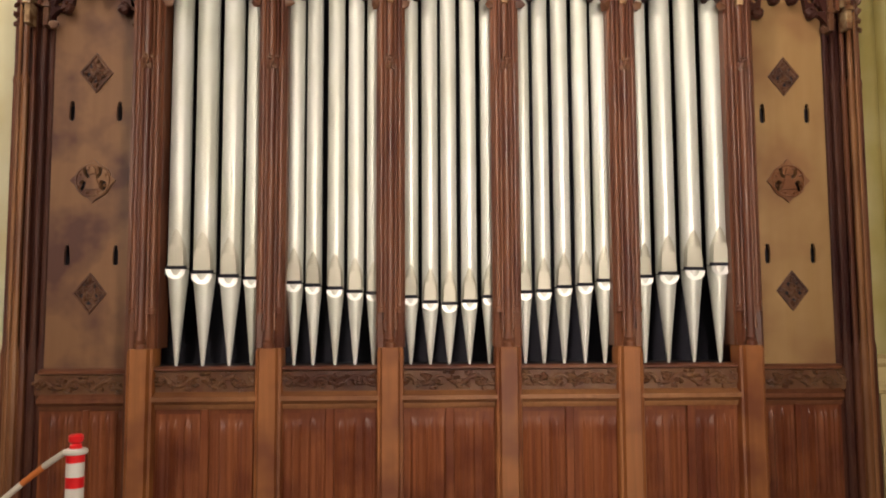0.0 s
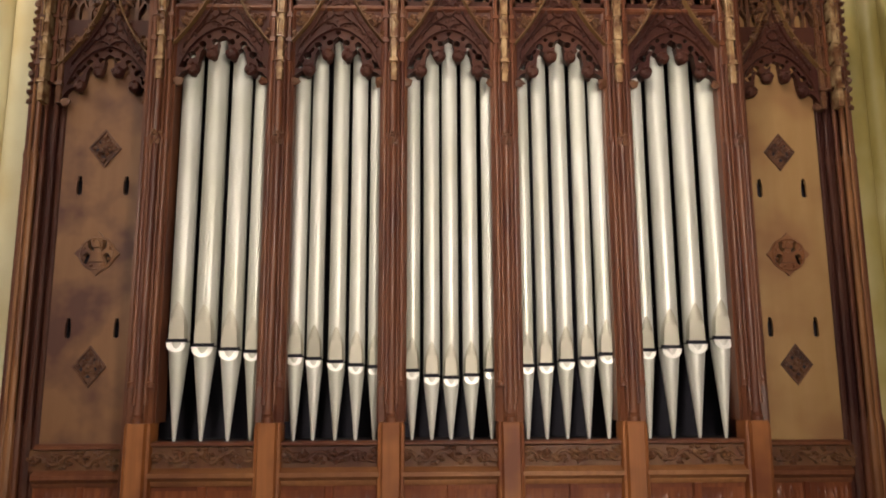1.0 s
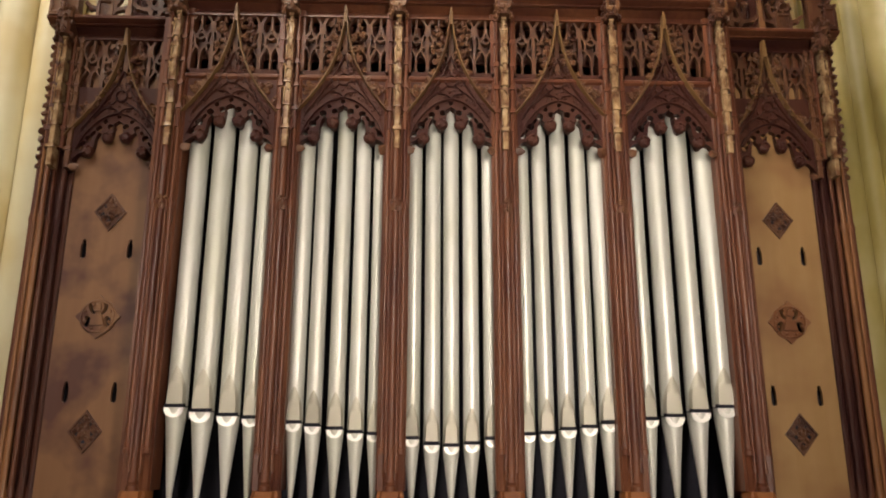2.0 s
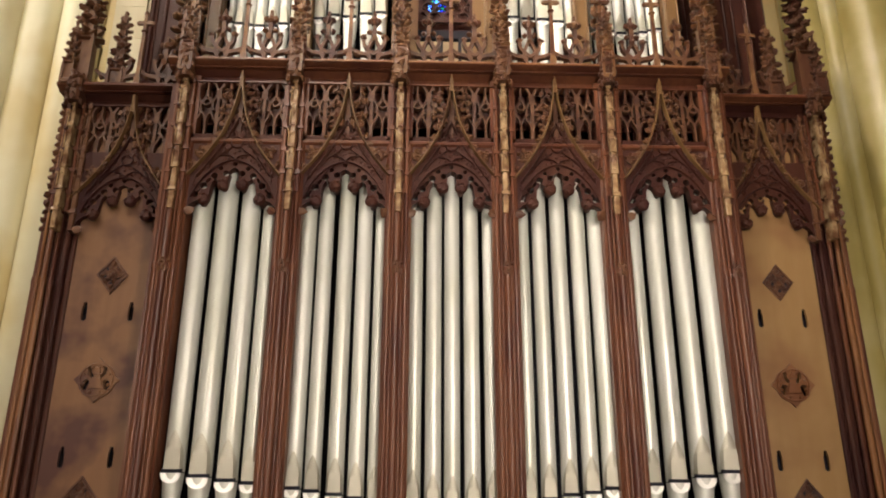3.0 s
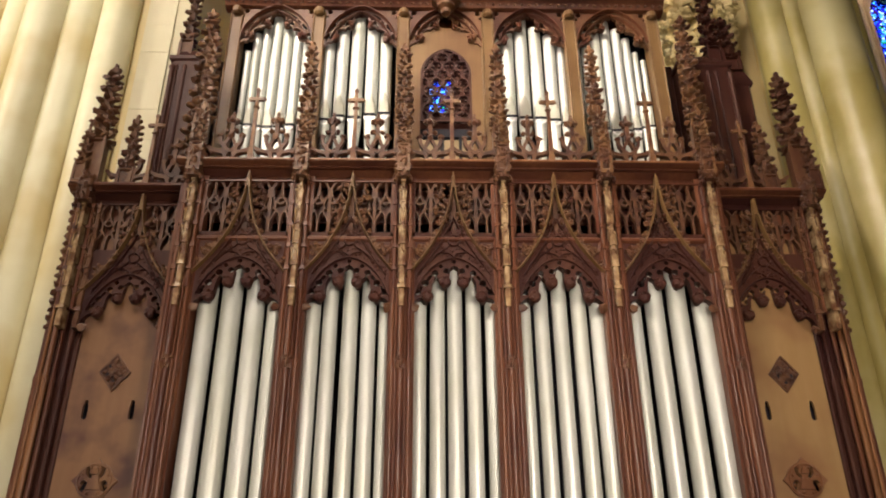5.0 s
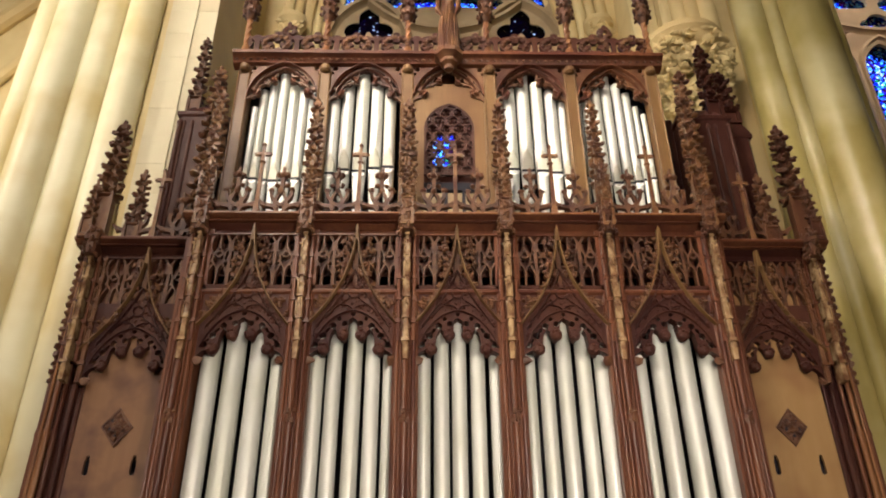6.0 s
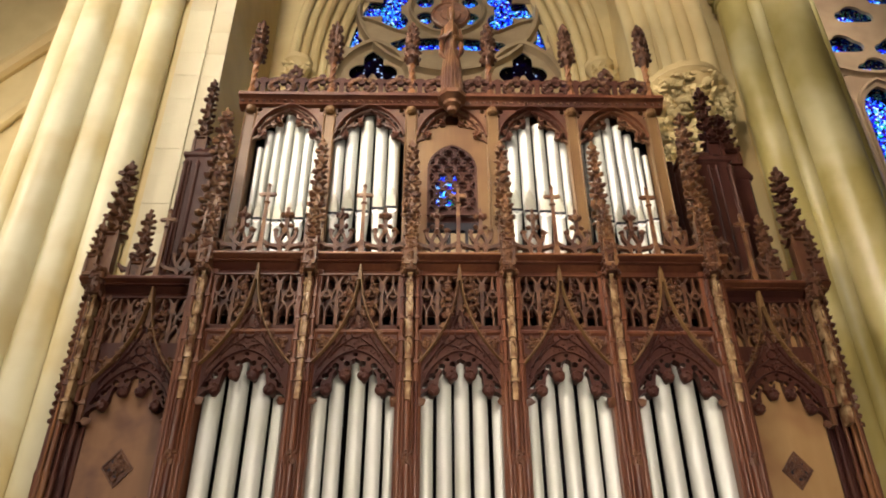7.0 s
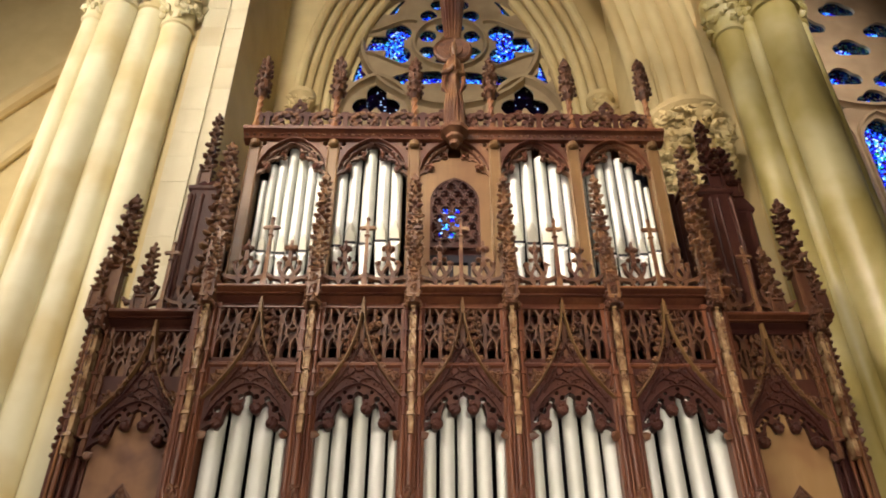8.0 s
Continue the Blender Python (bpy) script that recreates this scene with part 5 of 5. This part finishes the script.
def middle_tracery(X, Z):
    """A net of small foiled rings under a pointed head."""
    opening = np.minimum(pointed(X, Z, 0.0, 0.26, 6.60, 0.35), Z - 6.02)
    p, h = 0.13, 0.21
    wave = p / 4 * np.sin(math.tau * (Z - 6.02) / h)
    d1 = np.abs(np.mod(X - wave + 10 * p, p) - p / 2)
    d2 = np.abs(np.mod(X + wave + 10.5 * p, p) - p / 2)
    cusp = either(0.014 - np.hypot(d1 - 0.03, np.mod(Z - 6.02, h / 2) - h / 4), 0.012 - np.hypot(d2 - 0.03, np.mod(Z - 6.02 + h / 4, h / 2) - h / 4))
    net = either(0.011 - d1, 0.011 - d2, cusp, 0.012 - np.abs(opening - 0.02), 0.016 - np.abs(Z - 6.04))
    return np.minimum(net, opening)


part("middle_board", Shape().plate(middle_board, -0.37, 0.37, 5.24, 7.2, 0.012, 0.03, 0.07), POST_OAK, upper, "plain golden oak board with a pointed opening")
part("middle_tracery", Shape().plate(middle_tracery, -0.27, 0.27, 6.01, 6.98, 0.006, 0.035, 0.06), FIELD, upper, "pierced oak tracery")


def middle_backing(X, Z):
    return -np.minimum(0.105 - np.abs(X + 0.055), 0.20 - np.abs(Z - 6.37))


# Added dark sheet that hides the window except at one gap.
part("middle_backing", Shape().plate(middle_backing, -0.30, 0.30, 5.95, 7.02, 0.02, 0.10, 0.12), FIELD, upper)
part("middle_bar", Shape().box(-0.26, 0.26, 0.07, 0.12, 5.86, 5.95).box(-0.06, -0.02, 0.07, 0.11, 5.24, 5.86).box(0.12, 0.15, 0.07, 0.11, 5.24, 5.86), DARK, upper)
corb = Shape().lathe(0.0, -0.10, [(0.015, 7.25), (0.05, 7.265), (0.055, 7.31), (0.095, 7.34), (0.095, 7.38), (0.14, 7.42), (0.155, 7.43), (0.155, 7.485), (0.135, 7.50)], 8, turn=math.pi / 8)
part("corbel", corb, CARVED, upper, "stepped octagonal oak corbel")
hood = Shape().rings([[(k * (0.11 + 0.016 * (a % 2)) * math.cos(a * math.tau / 36), 0.12 + k * (0.09 + 0.016 * (a % 2)) * math.sin(a * math.tau / 36), z) for a in range(36)] for k, z in ((0.5, 9.14), (0.85, 9.18), (0.85, 9.2), (0.78, 9.22), (1.15, 9.8), (1.55, 10.6))])
hood.lathe(0, 0.12, [(0.05, 7.55), (0.05, 9.1)], 8, 0.5)
part("statue_canopy", hood, CARVED, upper, "fluted oak canopy rising behind the statue")
halo = Shape().rings([[(q * math.cos(a * math.tau / 32), y, 8.93 + q * math.sin(a * math.tau / 32)) for a in range(32)] for q, y in ((0.23, 0.05), (0.23, 0.015), (0.205, 0.0), (0.19, 0.012), (0.12, 0.012), (0.11, 0.0), (0.02, 0.004))])
part("disc", halo, PIERCED, upper, "carved oak disc behind the statue")

# statue on the corbel
rs = random.Random(2)
fig = Shape().lathe(0, 0, [(0.165, 7.57), (0.17, 7.62), (0.150, 7.85), (0.14, 8.0), (0.110, 8.2), (0.115, 8.3), (0.14, 8.44), (0.125, 8.54), (0.045, 8.62), (0.04, 8.67)], 16, 0.75)
for k in range(9):
    a = -math.pi * (k + 0.5) / 9
    fig.sweep([(0.172 * math.cos(a), 0.125 * math.sin(a), 7.58), (0.158 * math.cos(a), 0.115 * math.sin(a), 7.88), (0.105 * math.cos(a + 0.2), 0.08 * math.sin(a + 0.2), 8.16)], round_section(0.022, 6))
fig.lathe(0, -0.01, [(0.03, 8.64), (0.062, 8.69), (0.072, 8.75), (0.06, 8.81), (0.02, 8.845)], 12)
fig.sweep([(-0.15, 0.0, 8.50), (-0.19, -0.06, 8.32), (-0.06, -0.13, 8.34), (0.02, -0.14, 8.40)], round_section(0.032, 8))
fig.sweep([(0.15, 0.0, 8.50), (0.18, -0.06, 8.30), (0.05, -0.13, 8.30)], round_section(0.032, 8))
fig.sweep([(-0.16, -0.02, 8.30), (-0.18, -0.04, 8.12), (-0.10, -0.08, 8.02)], round_section(0.05, 8), [1, 0.9, 0.3])
fig.sweep([(0.16, -0.02, 8.30), (0.17, -0.04, 8.15), (0.11, -0.08, 8.04)], round_section(0.05, 8), [1, 0.9, 0.3])
fig.sweep([(0.02, -0.17, 8.0), (0.02, -0.165, 8.9)], round_section(0.012, 6))
statue = tagged(part("statue", fig, LEAFY, None, at=(UX, UY - 0.10, 0)), "carved oak robed statue standing on a corbel", "statue")
statue.scale = (0.64, 0.80, 1.10)
statue.scale.z, statue.location.z = 1.10 * U_SQUEEZE, U_DROP - 0.827 * U_SQUEEZE

# upper pipes
U_PIPES = [
    (-1.985, 6.02, 0.030, 6.86), (-1.905, 6.00, 0.042, 7.08), (-1.81, 5.98, 0.046, 7.2), (-1.71, 5.97, 0.050, 7.3), (-1.60, 5.97, 0.052, 7.3), (-1.495, 6.0, 0.048, 7.2), (-1.40, 6.02, 0.040, 7.1),
    (-1.17, 6.06, 0.058, 7.05), (-1.035, 6.10, 0.062, 7.2), (-0.885, 6.08, 0.068, 7.35), (-0.735, 6.12, 0.063, 7.2), (-0.60, 6.14, 0.060, 7.1),
    (0.51, 6.14, 0.052, 7.05), (0.63, 6.12, 0.060, 7.2), (0.77, 6.10, 0.066, 7.35), (0.915, 6.10, 0.062, 7.2), (1.055, 6.08, 0.060, 7.1), (1.165, 6.06, 0.040, 7.0),
    (1.34, 6.06, 0.036, 7.05), (1.43, 6.02, 0.044, 7.15), (1.535, 5.99, 0.050, 7.3), (1.645, 5.97, 0.050, 7.3), (1.755, 5.97, 0.046, 7.2), (1.85, 5.99, 0.042, 7.08), (1.93, 6.02, 0.030, 6.9), (2.005, 6.04, 0.028, 6.8),
]
for x, mouth, r, top in U_PIPES:
    organ_pipe(UX + x, UY + 0.13, r, *(U_DROP + U_SQUEEZE * q for q in (5.17, mouth, top + 0.07)), 2.6 * r + 0.08, "upper facade pipes", "slim polished tin organ pipe in the upper case")


# buttress wings beside the upper case
def upper_wing(sx, extra):
    ob = thing("organ_buttress", "dark oak buttress with leafy pinnacles beside the upper case", "organ case", "upper buttresses", at=(sx * 2.50, 0.62, U_DROP))
    ob.scale.z = U_SQUEEZE
    wide = 0.36 if extra else 0.27
    a, b = sorted((-sx * 0.17, sx * wide))
    # Buttress pieces in FIELD have their shade in the colour.
    body = Shape().box(a, b, 0.0, 0.5, 5.12, 6.80, 0.03)
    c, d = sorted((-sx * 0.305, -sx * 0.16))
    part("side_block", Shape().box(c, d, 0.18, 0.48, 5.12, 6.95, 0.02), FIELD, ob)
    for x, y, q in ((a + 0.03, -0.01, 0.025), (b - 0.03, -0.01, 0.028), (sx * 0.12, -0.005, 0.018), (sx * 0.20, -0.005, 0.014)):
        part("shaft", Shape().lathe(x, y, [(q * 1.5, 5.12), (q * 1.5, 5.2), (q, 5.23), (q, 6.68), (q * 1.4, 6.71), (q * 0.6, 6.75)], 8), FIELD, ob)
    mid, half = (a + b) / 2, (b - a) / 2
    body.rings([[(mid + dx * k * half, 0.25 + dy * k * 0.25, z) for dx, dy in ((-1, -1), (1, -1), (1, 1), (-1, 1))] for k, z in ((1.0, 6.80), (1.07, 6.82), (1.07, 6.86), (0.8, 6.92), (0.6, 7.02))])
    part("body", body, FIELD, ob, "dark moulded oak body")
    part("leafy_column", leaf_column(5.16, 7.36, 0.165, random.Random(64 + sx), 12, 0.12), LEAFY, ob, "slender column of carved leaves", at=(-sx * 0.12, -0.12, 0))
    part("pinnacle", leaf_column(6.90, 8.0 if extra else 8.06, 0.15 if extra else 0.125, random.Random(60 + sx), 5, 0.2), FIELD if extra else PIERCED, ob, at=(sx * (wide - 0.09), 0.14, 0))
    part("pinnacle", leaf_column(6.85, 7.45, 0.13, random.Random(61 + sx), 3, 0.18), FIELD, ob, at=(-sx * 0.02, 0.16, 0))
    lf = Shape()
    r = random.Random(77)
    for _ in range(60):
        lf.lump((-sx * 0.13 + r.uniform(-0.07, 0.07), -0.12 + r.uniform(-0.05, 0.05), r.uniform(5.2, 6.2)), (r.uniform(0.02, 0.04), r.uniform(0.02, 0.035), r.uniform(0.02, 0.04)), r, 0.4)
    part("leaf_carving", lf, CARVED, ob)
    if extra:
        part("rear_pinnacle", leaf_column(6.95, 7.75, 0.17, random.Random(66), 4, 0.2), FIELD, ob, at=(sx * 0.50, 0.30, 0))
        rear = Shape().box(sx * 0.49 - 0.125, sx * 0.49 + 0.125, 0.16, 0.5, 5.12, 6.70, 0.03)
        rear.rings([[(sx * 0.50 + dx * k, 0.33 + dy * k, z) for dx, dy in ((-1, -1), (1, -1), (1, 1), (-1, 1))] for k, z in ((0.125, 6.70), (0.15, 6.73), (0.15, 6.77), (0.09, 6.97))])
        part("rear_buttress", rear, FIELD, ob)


upper_wing(-1, False)
upper_wing(1, True)

# ---- barrier before the organ ----
bx, by = -1.255, -3.06
post = thing("barrier_post", "red and white striped plastic barrier post", "barrier post", at=(bx, by, 0))
part("base", Shape().lathe(0, 0, [(0.16, 0), (0.16, 0.02), (0.13, 0.05), (0.05, 0.07), (0.04, 0.09)], 24), RED, post)
part("tube", Shape().lathe(0, 0, [(0.0265, 0.05), (0.0265, 1.16)], 24), WHITE, post, "white plastic tube")
for z in (0.18, 0.38, 0.58, 0.78, 0.965, 1.06, 1.135):
    part("red_band", Shape().lathe(0, 0, [(0.0272, z), (0.0272, z + (0.026 if z > 1.1 else 0.032))], 24), RED, post, "red reflective band")
part("collar", Shape().lathe(0, 0, [(0.026, 1.157), (0.034, 1.16), (0.036, 1.167), (0.033, 1.173), (0.024, 1.176)], 24), WHITE, post, "white hook collar")
part("cap", Shape().lathe(0, 0, [(0.018, 1.17), (0.018, 1.185), (0.014, 1.19), (0.021, 1.197), (0.022, 1.212), (0.016, 1.218)], 16), RED, post, "red knob")
rope = thing("barrier_rope", "white rope with orange sections hanging from the post", "rope", at=(0, 0, 0))
line = bezier((bx - 0.03, by, 1.165), (bx - 0.45, by + 0.01, 0.90), (bx - 0.75, by + 0.02, 0.30), (bx - 1.0, by + 0.02, 0.014), 38) + [(bx - 1.0 - 0.06 * k, by + 0.02 + 0.04 * math.sin(k), 0.013) for k in range(1, 9)]
for k in range(23):
    seg = line[2 * k:2 * k + 3]
    part("rope_section", Shape().sweep(seg, round_section(0.0095, 8)), ORANGE if k % 2 == 1 else ROPE, rope, "orange section" if k % 2 == 1 else "dirty white section")

# ---- squared blocks of the wall beside the left pier ----
rw = random.Random(31)
block_mes = {}
for row in range(37):
    for x0, x1, y in ((-3.42, -3.10, 1.34), (-3.10, -2.85, 1.365)):
        if x0 not in block_mes:
            w, h, e = x1 - x0 - 0.0015, 0.3885, 0.0015
            block_mes[x0] = Shape().rings([[(e2, q, e2), (w - e2, q, e2), (w - e2, q, h - e2), (e2, q, h - e2)] for e2, q in ((0.0, 0.03), (0.0, -0.008), (e, -0.011))]).mesh("stone_block", ASHLAR, 0)
        part("stone_block", block_mes[x0], None, wall_left, at=(x0 + 0.00075, y + rw.uniform(-0.0015, 0.0015), row * 0.39))
